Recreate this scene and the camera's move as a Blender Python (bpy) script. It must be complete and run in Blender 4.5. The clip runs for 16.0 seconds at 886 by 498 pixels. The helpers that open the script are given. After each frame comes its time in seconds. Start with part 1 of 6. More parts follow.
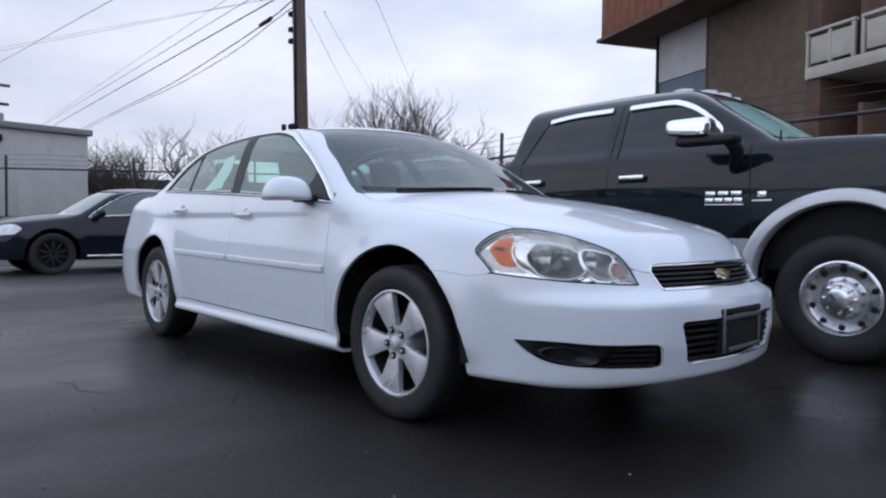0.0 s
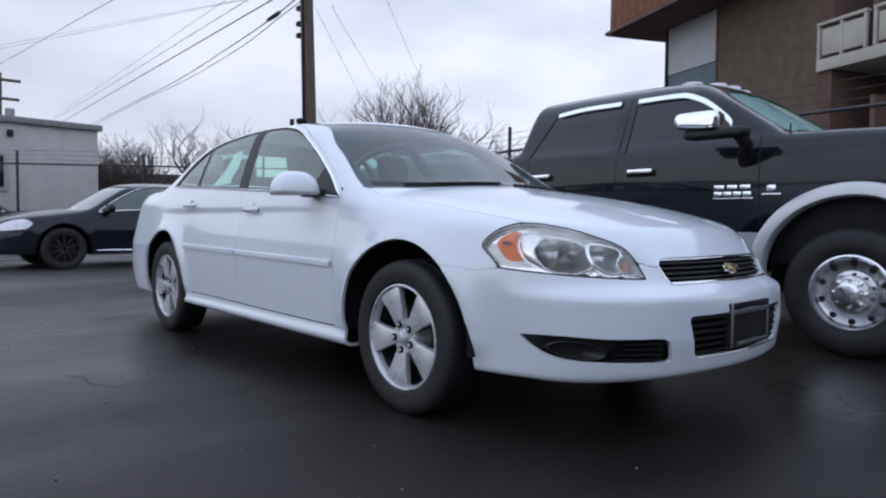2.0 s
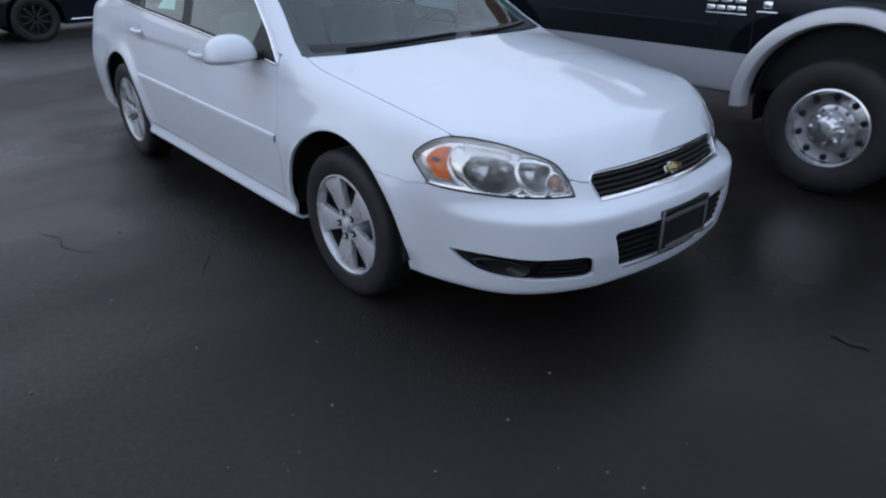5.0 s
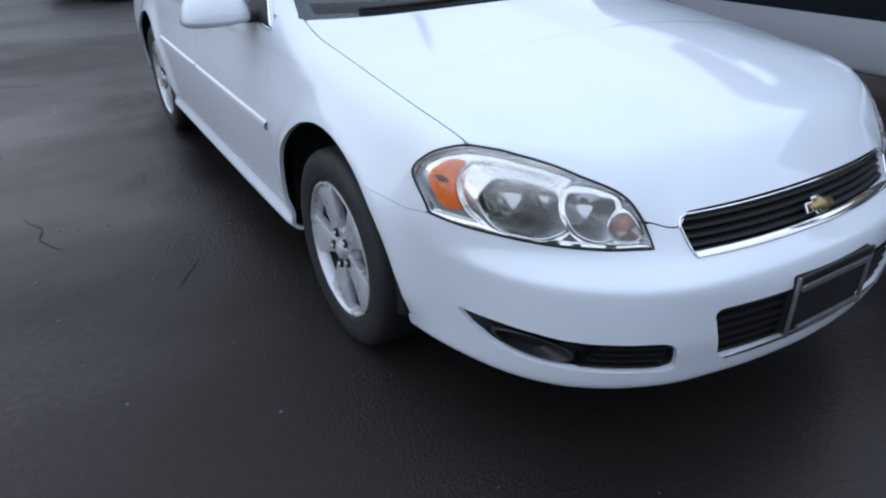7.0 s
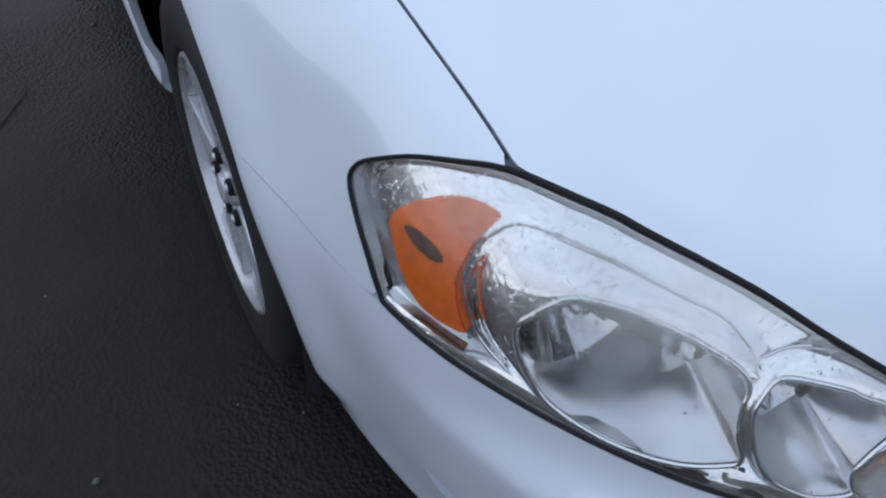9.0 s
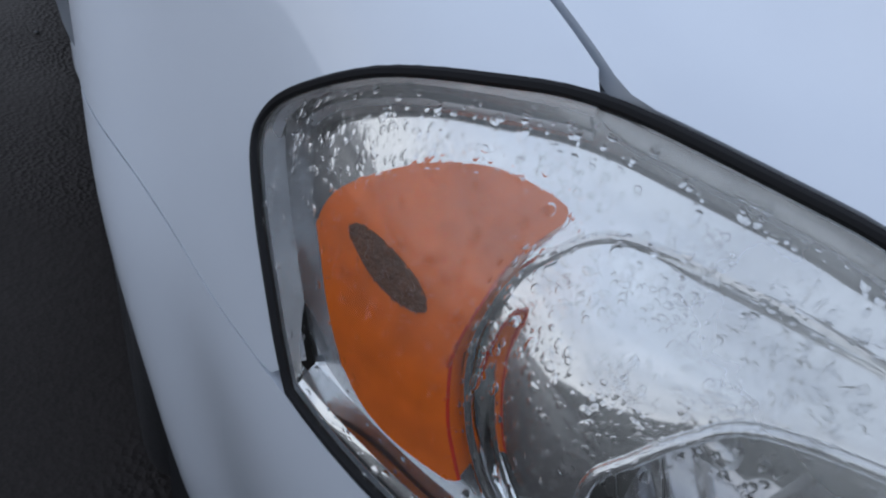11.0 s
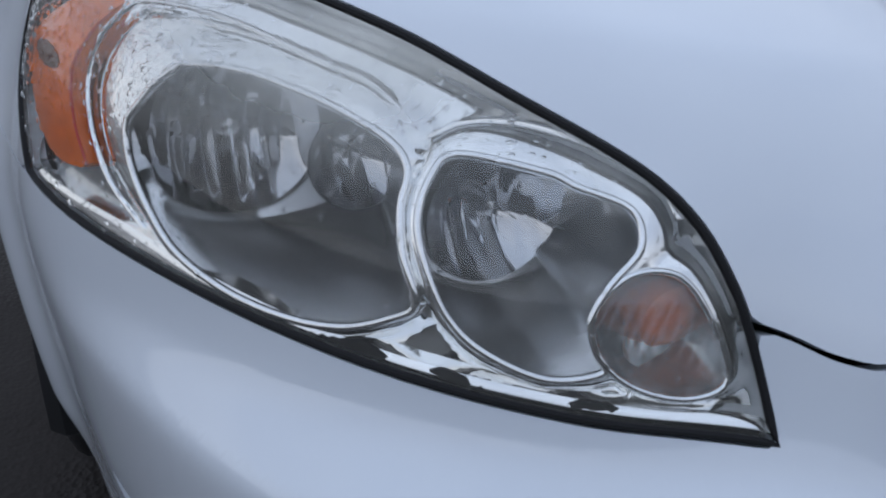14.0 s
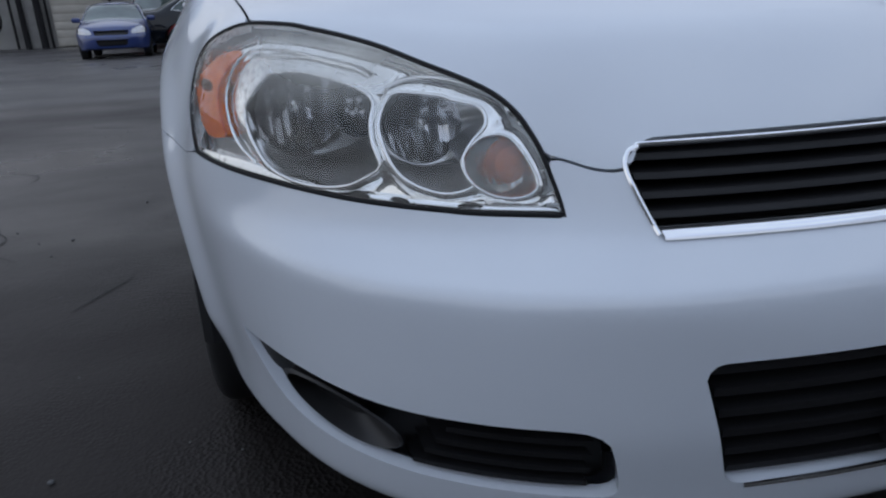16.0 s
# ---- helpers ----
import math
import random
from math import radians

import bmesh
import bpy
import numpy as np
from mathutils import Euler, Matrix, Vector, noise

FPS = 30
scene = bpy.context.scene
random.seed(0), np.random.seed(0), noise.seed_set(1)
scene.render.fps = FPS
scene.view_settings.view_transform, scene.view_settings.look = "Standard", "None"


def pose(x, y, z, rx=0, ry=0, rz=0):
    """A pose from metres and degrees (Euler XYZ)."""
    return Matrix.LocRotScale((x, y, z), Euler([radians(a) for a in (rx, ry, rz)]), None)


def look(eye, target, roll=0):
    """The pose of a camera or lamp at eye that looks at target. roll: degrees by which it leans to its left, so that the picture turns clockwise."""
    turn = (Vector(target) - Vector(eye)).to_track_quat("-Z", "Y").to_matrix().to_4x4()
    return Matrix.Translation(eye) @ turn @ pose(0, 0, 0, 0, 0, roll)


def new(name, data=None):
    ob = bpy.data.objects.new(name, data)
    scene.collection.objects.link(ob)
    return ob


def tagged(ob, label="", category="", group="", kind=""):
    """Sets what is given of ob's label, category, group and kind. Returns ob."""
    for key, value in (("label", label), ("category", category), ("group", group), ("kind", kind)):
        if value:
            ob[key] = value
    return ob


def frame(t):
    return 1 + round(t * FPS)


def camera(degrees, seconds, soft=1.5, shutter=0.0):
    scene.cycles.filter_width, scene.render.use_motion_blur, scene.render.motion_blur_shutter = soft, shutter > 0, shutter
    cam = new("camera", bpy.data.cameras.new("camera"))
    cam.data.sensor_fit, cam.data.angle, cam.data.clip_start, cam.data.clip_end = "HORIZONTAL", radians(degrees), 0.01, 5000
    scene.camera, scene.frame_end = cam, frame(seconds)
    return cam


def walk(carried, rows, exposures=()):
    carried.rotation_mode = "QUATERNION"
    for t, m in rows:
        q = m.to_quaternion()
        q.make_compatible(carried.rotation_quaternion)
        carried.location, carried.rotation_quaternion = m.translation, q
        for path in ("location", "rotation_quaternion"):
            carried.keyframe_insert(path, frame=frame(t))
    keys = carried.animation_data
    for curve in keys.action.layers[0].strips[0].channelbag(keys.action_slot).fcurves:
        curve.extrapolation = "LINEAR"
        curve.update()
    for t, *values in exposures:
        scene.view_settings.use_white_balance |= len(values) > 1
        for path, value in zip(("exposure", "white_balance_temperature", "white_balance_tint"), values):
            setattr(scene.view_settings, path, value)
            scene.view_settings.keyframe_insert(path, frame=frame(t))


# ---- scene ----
cam = camera(67.5, 16.0, soft=2.2)
PATH = [
    (0, (2.209, -2.643, 0.828), (0.737, -1.291, 0.761), 0.6),
    (1, (2.211, -2.645, 0.831), (0.732, -1.301, 0.756), 0.8),
    (2, (2.216, -2.643, 0.83), (0.728, -1.31, 0.745), 0.5),
    (2.5, (2.206, -2.63, 0.91), (0.714, -1.302, 0.798), 0.6),
    (3, (2.23, -2.607, 1.165), (0.719, -1.315, 0.949), 0.2),
    (3.5, (2.273, -2.612, 1.402), (0.786, -1.301, 1.133), -0.3),
    (4, (2.29, -2.596, 1.53), (0.821, -1.3, 1.124), -0.8),
    (4.5, (2.305, -2.483, 1.507), (0.872, -1.204, 0.95), -1.2),
    (4.7, (2.317, -2.397, 1.504), (0.890, -1.134, 0.880), -1.6),
    (5, (2.302, -2.299, 1.492), (0.932, -1.128, 0.626), -0.5),
    (5.2, (2.268, -2.249, 1.51), (0.916, -1.113, 0.572), 2.2),
    (7.3, (1.69, -1.488, 1.338), (0.17, -0.638, 0.354), -1.3),
    (7.5, (1.6, -1.429, 1.347), (0.107, -0.61, 0.299), -0.2),
    (8, (1.354, -1.263, 1.341), (-0.064, -0.469, 0.176), 7.2),
    (8.2, (1.253, -1.205, 1.318), (-0.176, -0.433, 0.152), 7.2),
    (8.5, (1.112, -1.155, 1.252), (-0.157, -0.396, -0.094), 8.1),
    (8.7, (1.005, -1.097, 1.231), (-0.182, -0.368, -0.204), 9.3),
    (9, (0.848, -1.024, 1.173), (-0.204, -0.264, -0.349), 10.3),
    (11.3, (0.698, -0.913, 0.911), (-0.538, 0.005, -0.366), 17.4),
    (11.5, (0.713, -0.909, 0.908), (-0.53, 0.023, -0.352), 17.3),
    (12, (0.77, -0.892, 0.898), (-0.54, 0.064, -0.272), 17.9),
    (12.5, (0.828, -0.874, 0.897), (-0.509, 0.107, -0.221), 17.8),
    (13, (0.901, -0.849, 0.898), (-0.455, 0.151, -0.179), 16.3),
    (13.5, (0.971, -0.793, 0.883), (-0.473, 0.073, -0.197), 10.5),
    (14, (1.076, -0.782, 0.863), (-0.502, 0.041, -0.049), 6.2),
    (14.5, (1.186, -0.758, 0.856), (-0.503, -0.018, 0.081), 4.7),
    (15, (1.286, -0.768, 0.857), (-0.436, -0.073, 0.114), 0.5),
    (15.5, (1.391, -0.797, 0.854), (-0.37, -0.172, 0.142), -1.2),
    (16, (1.509, -0.803, 0.831), (-0.287, -0.244, 0.152), -2.4),
]
walk(cam, [(t, look(eye, target, roll)) for t, eye, target, roll in PATH],
     ((0, -.02, 6000, 11), (3.5, -.13, 5930, 10), (5, -.20, 5880, 9), (7.5, .28, 5930, 7), (8, .28, 5930, 7), (8.5, -.12, 5900, 7), (9, -.20, 5850, 7), (11.5, -.54, 5980, 8), (12.5, -.54, 5980, 8), (14, -.44, 5980, 8), (14.5, -.38, 5980, 8), (15, -.50, 5980, 8), (16, -.60, 6000, 8)))
# camera set


# ---------------------------------------------------------------- world and light
world = bpy.data.worlds.new("overcast_sky")
scene.world = world
world.use_nodes = True
wn, wl = world.node_tree.nodes, world.node_tree.links
wn.clear()
w_out = wn.new("ShaderNodeOutputWorld")
w_bg = wn.new("ShaderNodeBackground")
w_sky = wn.new("ShaderNodeTexSky")
w_sky.sky_type = "NISHITA"
w_sky.sun_disc = False
w_sky.sun_elevation = radians(38)
w_sky.sun_rotation = radians(200)
w_tc = wn.new("ShaderNodeTexCoord")
w_map = wn.new("ShaderNodeMapping")
w_map.inputs["Scale"].default_value = (1.6, 1.6, 4.0)
w_noise = wn.new("ShaderNodeTexNoise")
w_noise.inputs["Scale"].default_value = 1.3
w_noise.inputs["Detail"].default_value = 6
w_ramp = wn.new("ShaderNodeValToRGB")
w_ramp.color_ramp.elements[0].position, w_ramp.color_ramp.elements[0].color = 0.36, (8.2, 8.4, 9.6, 1)
w_ramp.color_ramp.elements[1].position, w_ramp.color_ramp.elements[1].color = 0.60, (11.8, 11.7, 12.4, 1)
w_mix = wn.new("ShaderNodeMix")
w_mix.data_type = "RGBA"
w_mix.inputs["Factor"].default_value = 0.94
wl.new(w_tc.outputs["Generated"], w_map.inputs["Vector"])
wl.new(w_map.outputs["Vector"], w_noise.inputs["Vector"])
wl.new(w_noise.outputs["Fac"], w_ramp.inputs["Fac"])
# clouds are paler towards the horizon and bluer overhead
w_sep = wn.new("ShaderNodeSeparateXYZ")
w_up = wn.new("ShaderNodeMapRange")
w_up.inputs["From Min"].default_value, w_up.inputs["From Max"].default_value = 0.22, 0.75
w_blue = wn.new("ShaderNodeMix")
w_blue.data_type, w_blue.blend_type = "RGBA", "MULTIPLY"
w_blue.inputs[7].default_value = (0.86, 0.97, 1.13, 1)
wl.new(w_tc.outputs["Generated"], w_sep.inputs["Vector"])
wl.new(w_sep.outputs["Z"], w_up.inputs["Value"])
wl.new(w_up.outputs[0], w_blue.inputs["Factor"])
wl.new(w_ramp.outputs["Color"], w_blue.inputs[6])
wl.new(w_sky.outputs["Color"], w_mix.inputs[6])
wl.new(w_blue.outputs[2], w_mix.inputs[7])
# heavier cloud to the west
w_west = wn.new("ShaderNodeMapRange")
w_west.inputs["From Min"].default_value, w_west.inputs["From Max"].default_value = -1.0, -0.45
w_west.inputs["To Min"].default_value, w_west.inputs["To Max"].default_value = 0.78, 1.0
w_grey = wn.new("ShaderNodeVectorMath")
w_grey.operation = "SCALE"
wl.new(w_sep.outputs["X"], w_west.inputs["Value"])
wl.new(w_mix.outputs[2], w_grey.inputs[0])
wl.new(w_west.outputs[0], w_grey.inputs["Scale"])
wl.new(w_grey.outputs[0], w_bg.inputs["Color"])
w_bg.inputs["Strength"].default_value = 0.1
wl.new(w_bg.outputs["Background"], w_out.inputs["Surface"])

sun = new("sun", bpy.data.lights.new("sun", "SUN"))
sun.data.energy, sun.data.angle, sun.data.color = 0.6, radians(150), (1.0, 0.97, 0.93)
sun.matrix_world = look((0, 0, 20), (5, 9, 0))


# ---------------------------------------------------------------- materials
def material(name, color, rough=0.5, metal=0.0, coat=0.0, vary=0.0, scale=8.0, bump=0.0, bump_scale=60.0, rough_vary=0.0,
             trans=0.0, ior=1.45, emit=None, emit_strength=0.0, coat_rough=0.03, color2=None, stretch=(1, 1, 1), spec=None):
    """A Principled material with noise in colour, roughness and relief at two scales."""
    m = bpy.data.materials.new(name)
    m.use_nodes = True
    n, l = m.node_tree.nodes, m.node_tree.links
    p = n["Principled BSDF"]
    p.inputs["Base Color"].default_value = (*color, 1)
    p.inputs["Roughness"].default_value = rough
    p.inputs["Metallic"].default_value = metal
    p.inputs["Coat Weight"].default_value = coat
    p.inputs["Coat Roughness"].default_value = coat_rough
    p.inputs["Transmission Weight"].default_value = trans
    p.inputs["IOR"].default_value = ior
    if spec is not None:
        p.inputs["Specular IOR Level"].default_value = spec
    if emit:
        p.inputs["Emission Color"].default_value = (*emit, 1)
        p.inputs["Emission Strength"].default_value = emit_strength
    if vary or bump or rough_vary or color2:
        tc = n.new("ShaderNodeTexCoord")
        mp = n.new("ShaderNodeMapping")
        mp.inputs["Scale"].default_value = stretch
        l.new(tc.outputs["Object"], mp.inputs["Vector"])
        big = n.new("ShaderNodeTexNoise")
        big.inputs["Scale"].default_value, big.inputs["Detail"].default_value = scale, 6
        l.new(mp.outputs["Vector"], big.inputs["Vector"])
        fine = n.new("ShaderNodeTexNoise")
        fine.inputs["Scale"].default_value, fine.inputs["Detail"].default_value = bump_scale, 5
        l.new(mp.outputs["Vector"], fine.inputs["Vector"])
        if vary or color2:
            mix = n.new("ShaderNodeMix")
            mix.data_type = "RGBA"
            a = tuple(c * (1 - vary) for c in color)
            b = color2 or tuple(min(1, c * (1 + vary)) for c in color)
            mix.inputs[6].default_value, mix.inputs[7].default_value = (*a, 1), (*b, 1)
            add = n.new("ShaderNodeMath")
            add.operation = "MULTIPLY_ADD"
            add.inputs[1].default_value = 0.35
            l.new(fine.outputs["Fac"], add.inputs[0])
            sub = n.new("ShaderNodeMath")
            sub.operation = "MULTIPLY_ADD"
            sub.inputs[1].default_value, sub.inputs[2].default_value = 2.2, -0.78
            l.new(big.outputs["Fac"], sub.inputs[0])
            l.new(sub.outputs[0], add.inputs[2])
            add.use_clamp = True
            l.new(add.outputs[0], mix.inputs["Factor"])
            l.new(mix.outputs[2], p.inputs["Base Color"])
        if rough_vary:
            r = n.new("ShaderNodeMapRange")
            r.inputs["From Min"].default_value, r.inputs["From Max"].default_value = 0.3, 0.7
            r.inputs["To Min"].default_value, r.inputs["To Max"].default_value = max(0, rough - rough_vary), min(1, rough + rough_vary)
            l.new(big.outputs["Fac"], r.inputs["Value"])
            l.new(r.outputs["Result"], p.inputs["Roughness"])
        if bump:
            bp = n.new("ShaderNodeBump")
            bp.inputs["Strength"].default_value, bp.inputs["Distance"].default_value = bump, 0.01
            l.new(fine.outputs["Fac"], bp.inputs["Height"])
            l.new(bp.outputs["Normal"], p.inputs["Normal"])
    return m


M_white = material("white_car_paint", (0.665, 0.705, 0.755), 0.4, coat=1.0, vary=0.015, scale=3, rough_vary=0.05, spec=0.15, coat_rough=0.075)
M_white.node_tree.nodes["Principled BSDF"].inputs["Coat IOR"].default_value = 1.75
M_black_paint = material("black_car_paint", (0.004, 0.006, 0.009), 0.25, coat=0.70, vary=0.2, scale=3, spec=0.12)
M_grey_paint = material("charcoal_car_paint", (0.006, 0.008, 0.014), 0.3, coat=0.6, vary=0.15, scale=3, spec=0.1)
M_blue_paint = material("blue_car_paint", (0.02, 0.04, 0.16), 0.3, coat=1.0, vary=0.15, scale=3)
M_red_paint = material("red_car_paint", (0.25, 0.01, 0.015), 0.3, coat=1.0, vary=0.1, scale=3)
M_silver_paint = material("silver_car_paint", (0.50, 0.51, 0.54), 0.3, metal=0.3, coat=1.0, vary=0.05, scale=3)
M_gap = material("dark_gap", (0.006, 0.006, 0.007), 0.8)
M_black_plastic = material("black_plastic", (0.007, 0.007, 0.008), 0.55, vary=0.3, scale=15, bump=0.1, bump_scale=400)
M_rubber = material("tyre_rubber", (0.014, 0.014, 0.015), 0.65, vary=0.35, scale=12, bump=0.15, bump_scale=250)
M_chrome = material("chrome", (0.86, 0.87, 0.88), 0.08, metal=1.0, vary=0.04, scale=10, rough_vary=0.04)
M_alloy = material("silver_alloy", (0.55, 0.56, 0.58), 0.30, metal=0.35, coat=0.6, vary=0.06, scale=12, rough_vary=0.06)
M_alloy_dark = material("dark_alloy", (0.05, 0.05, 0.055), 0.4, metal=0.6, vary=0.1)

M_dark_glass = material("dark_tinted_glass", (0.012, 0.014, 0.016), 0.03, coat=0.3, spec=0.4)


def sheet_glass(name, tint, ior=1.5, rough=0.0, haze=0.0, haze_color=(0.75, 0.72, 0.62), low=None, least=0.35):
    """A thin pane: what lies behind it, tinted, and a reflection that grows at glancing angles."""
    m = bpy.data.materials.new(name)
    m.use_nodes = True
    n, l = m.node_tree.nodes, m.node_tree.links
    n.clear()
    out, clear, gloss, facing, power, fres, mix = (n.new("ShaderNode" + k) for k in ("OutputMaterial", "BsdfTransparent", "BsdfGlossy", "LayerWeight", "Math", "MapRange", "MixShader"))
    clear.inputs["Color"].default_value = (*tint, 1)
    gloss.inputs["Roughness"].default_value = rough
    facing.inputs["Blend"].default_value = 0.5
    power.operation, power.inputs[1].default_value = "POWER", 5.0
    l.new(facing.outputs["Facing"], power.inputs[0])
    fres.inputs["To Min"].default_value = ((ior - 1) / (ior + 1)) ** 2
    l.new(power.outputs[0], fres.inputs["Value"])
    l.new(fres.outputs[0], mix.inputs["Fac"])
    l.new(gloss.outputs[0], mix.inputs[2])
    if haze:
        dull = n.new("ShaderNodeBsdfDiffuse")
        dull.inputs["Color"].default_value = (*haze_color, 1)
        tc, no, ramp, first = (n.new("ShaderNode" + k) for k in ("TexCoord", "TexNoise", "MapRange", "MixShader"))
        no.inputs["Scale"].default_value, no.inputs["Detail"].default_value = 9, 5
        l.new(tc.outputs["Object"], no.inputs["Vector"])
        ramp.inputs["From Min"].default_value, ramp.inputs["From Max"].default_value = 0.30, 0.75
        ramp.inputs["To Min"].default_value = haze * least
        ramp.inputs["To Max"].default_value = haze
        l.new(no.outputs["Fac"], ramp.inputs["Value"])
        amount = ramp.outputs[0]
        if low:
            sep, up, mul = (n.new("ShaderNode" + k) for k in ("SeparateXYZ", "MapRange", "Math"))
            l.new(tc.outputs["Object"], sep.inputs["Vector"])
            l.new(sep.outputs["Z"], up.inputs["Value"])
            up.inputs["From Min"].default_value, up.inputs["From Max"].default_value = low
            up.inputs["To Min"].default_value = 0.12
            mul.operation = "MULTIPLY"
            l.new(amount, mul.inputs[0])
            l.new(up.outputs[0], mul.inputs[1])
            in_x, mul_2 = n.new("ShaderNodeMapRange"), n.new("ShaderNodeMath")
            l.new(sep.outputs["X"], in_x.inputs["Value"])
            in_x.inputs["From Min"].default_value, in_x.inputs["From Max"].default_value = .53, .69
            in_x.inputs["To Min"].default_value = 0.22
            mul_2.operation = "MULTIPLY"
            l.new(mul.outputs[0], mul_2.inputs[0])
            l.new(in_x.outputs[0], mul_2.inputs[1])
            amount = mul_2.outputs[0]
        l.new(amount, first.inputs["Fac"])
        l.new(clear.outputs[0], first.inputs[1])
        l.new(dull.outputs[0], first.inputs[2])
        l.new(first.outputs[0], mix.inputs[1])
    else:
        l.new(clear.outputs[0], mix.inputs[1])
    l.new(mix.outputs[0], out.inputs["Surface"])
    return m


# diffuse green haze in the side glass stands in for faint sky reflection
M_glass = sheet_glass("tinted_car_glass", (0.70, 0.95, 0.87), 2.0, haze=0.15, haze_color=(0.48, 0.70, 0.63), least=.7)
M_screen = sheet_glass("windshield_glass", (0.43, 0.64, 0.60), 1.8, haze=0.03, haze_color=(0.40, 0.58, 0.54))
M_lens = sheet_glass("headlight_lens", (0.95, 0.95, 0.94), 1.5, haze=0.66, low=(.722, .795), haze_color=(0.86, 0.85, 0.78))
M_signal = sheet_glass("ribbed_signal_lens", (0.93, 0.93, 0.92), 1.6, haze=0.26, haze_color=(0.88, 0.88, 0.88))
M_amber = material("amber_plastic", (0.74, 0.140, 0.001), 0.25, coat=0.3, vary=0.14, scale=60)
M_interior = material("grey_interior", (0.19, 0.19, 0.185), 0.8, vary=0.15, scale=14, bump=0.2, bump_scale=150)
M_dark_interior = material("dark_interior", (0.05, 0.05, 0.052), 0.75, vary=0.15, scale=14, bump=0.2, bump_scale=150)
M_gold = material("gold_emblem", (0.42, 0.33, 0.16), 0.25, metal=1.0, vary=0.05)
M_clear_lamp = material("clear_lamp_plastic", (0.62, 0.62, 0.62), 0.2, coat=0.8, vary=0.05)
M_grey_box = material("grey_painted_metal", (0.25, 0.27, 0.29), 0.5, vary=0.12)
M_white_lid = material("white_painted_metal", (0.62, 0.64, 0.66), 0.45, vary=0.1)


# ---------------------------------------------------------------- mesh tools
def curve(x, xs, ys):
    """A smooth curve through (xs, ys), read at x, flat beyond its ends."""
    xs, ys = np.asarray(xs, float), np.asarray(ys, float)
    if xs[0] > xs[-1]:
        xs, ys = xs[::-1], ys[::-1]
    d = np.diff(ys) / np.diff(xs)
    h = np.diff(xs)
    m = np.zeros_like(ys)
    for i in range(1, len(xs) - 1):
        if d[i - 1] * d[i] > 0:
            w1, w2 = 2 * h[i] + h[i - 1], h[i] + 2 * h[i - 1]
            m[i] = (w1 + w2) / (w1 / d[i - 1] + w2 / d[i])
    m[0], m[-1] = d[0], d[-1]
    x = np.clip(np.asarray(x, float), xs[0], xs[-1])
    i = np.clip(np.searchsorted(xs, x) - 1, 0, len(xs) - 2)
    t = (x - xs[i]) / h[i]
    return ((1 + 2 * t) * (1 - t) ** 2 * ys[i] + t * (1 - t) ** 2 * h[i] * m[i]
            + t * t * (3 - 2 * t) * ys[i + 1] + t * t * (t - 1) * h[i] * m[i + 1])


def smax(a, b, k):
    h = np.clip(0.5 + 0.5 * (a - b) / k, 0, 1)
    return b + (a - b) * h + k * h * (1 - h)


def smin(a, b, k):
    return -smax(-a, -b, k)


def step(x, a, b):
    t = np.clip((x - a) / (b - a), 0, 1)
    return t * t * (3 - 2 * t)


def spline(points, n=8, closed=True):
    """Catmull-Rom through the points; a point given twice makes a corner."""
    p = [np.array(q, float) for q in points]
    out, m = [], len(p)
    for i in range(m if closed else m - 1):
        a, b = p[i], p[(i + 1) % m]
        z = p[(i - 1) % m] if closed or i else a
        c = p[(i + 2) % m] if closed or i < m - 2 else b
        if np.allclose(a, b):
            continue
        if np.allclose(z, a):
            z = a - (b - a) * 0.5
        if np.allclose(b, c):
            c = b + (b - a) * 0.5
        for j in range(n):
            t = j / n
            out.append(0.5 * (2 * a + (b - z) * t + (2 * z - 5 * a + 4 * b - c) * t ** 2 + (3 * a - z - 3 * b + c) * t ** 3))
    if not closed:
        out.append(p[-1])
    return np.array(out)


def outline(poly):
    """Signed distance to a closed outline in a plane: positive inside."""
    poly = np.asarray(poly, float)
    nxt = np.roll(poly, -1, axis=0)

    def dist(u, v):
        best, inside = np.full(u.shape, 1e9), np.zeros(u.shape, bool)
        for (ax, ay), (bx, by) in zip(poly, nxt):
            ex, ey = bx - ax, by - ay
            t = np.clip(((u - ax) * ex + (v - ay) * ey) / (ex * ex + ey * ey + 1e-12), 0, 1)
            best = np.minimum(best, (u - ax - t * ex) ** 2 + (v - ay - t * ey) ** 2)
            cross = (ay > v) != (by > v)
            if abs(ey) > 1e-9:
                inside ^= cross & (u < ax + (v - ay) / ey * ex)
        return np.where(inside, 1, -1) * np.sqrt(best)
    return dist


def table(f, lo, hi, h):
    """A function of two numbers kept on a fine grid, read between its nodes."""
    nu, nv = int((hi[0] - lo[0]) / h) + 2, int((hi[1] - lo[1]) / h) + 2
    g = f(*np.meshgrid(lo[0] + h * np.arange(nu), lo[1] + h * np.arange(nv), indexing="ij"))

    def read(u, v):
        a, b = np.clip((u - lo[0]) / h, 0, nu - 1.001), np.clip((v - lo[1]) / h, 0, nv - 1.001)
        i, j = a.astype(int), b.astype(int)
        a, b = a - i, b - j
        return (g[i, j] * (1 - a) + g[i + 1, j] * a) * (1 - b) + (g[i, j + 1] * (1 - a) + g[i + 1, j + 1] * a) * b
    return read


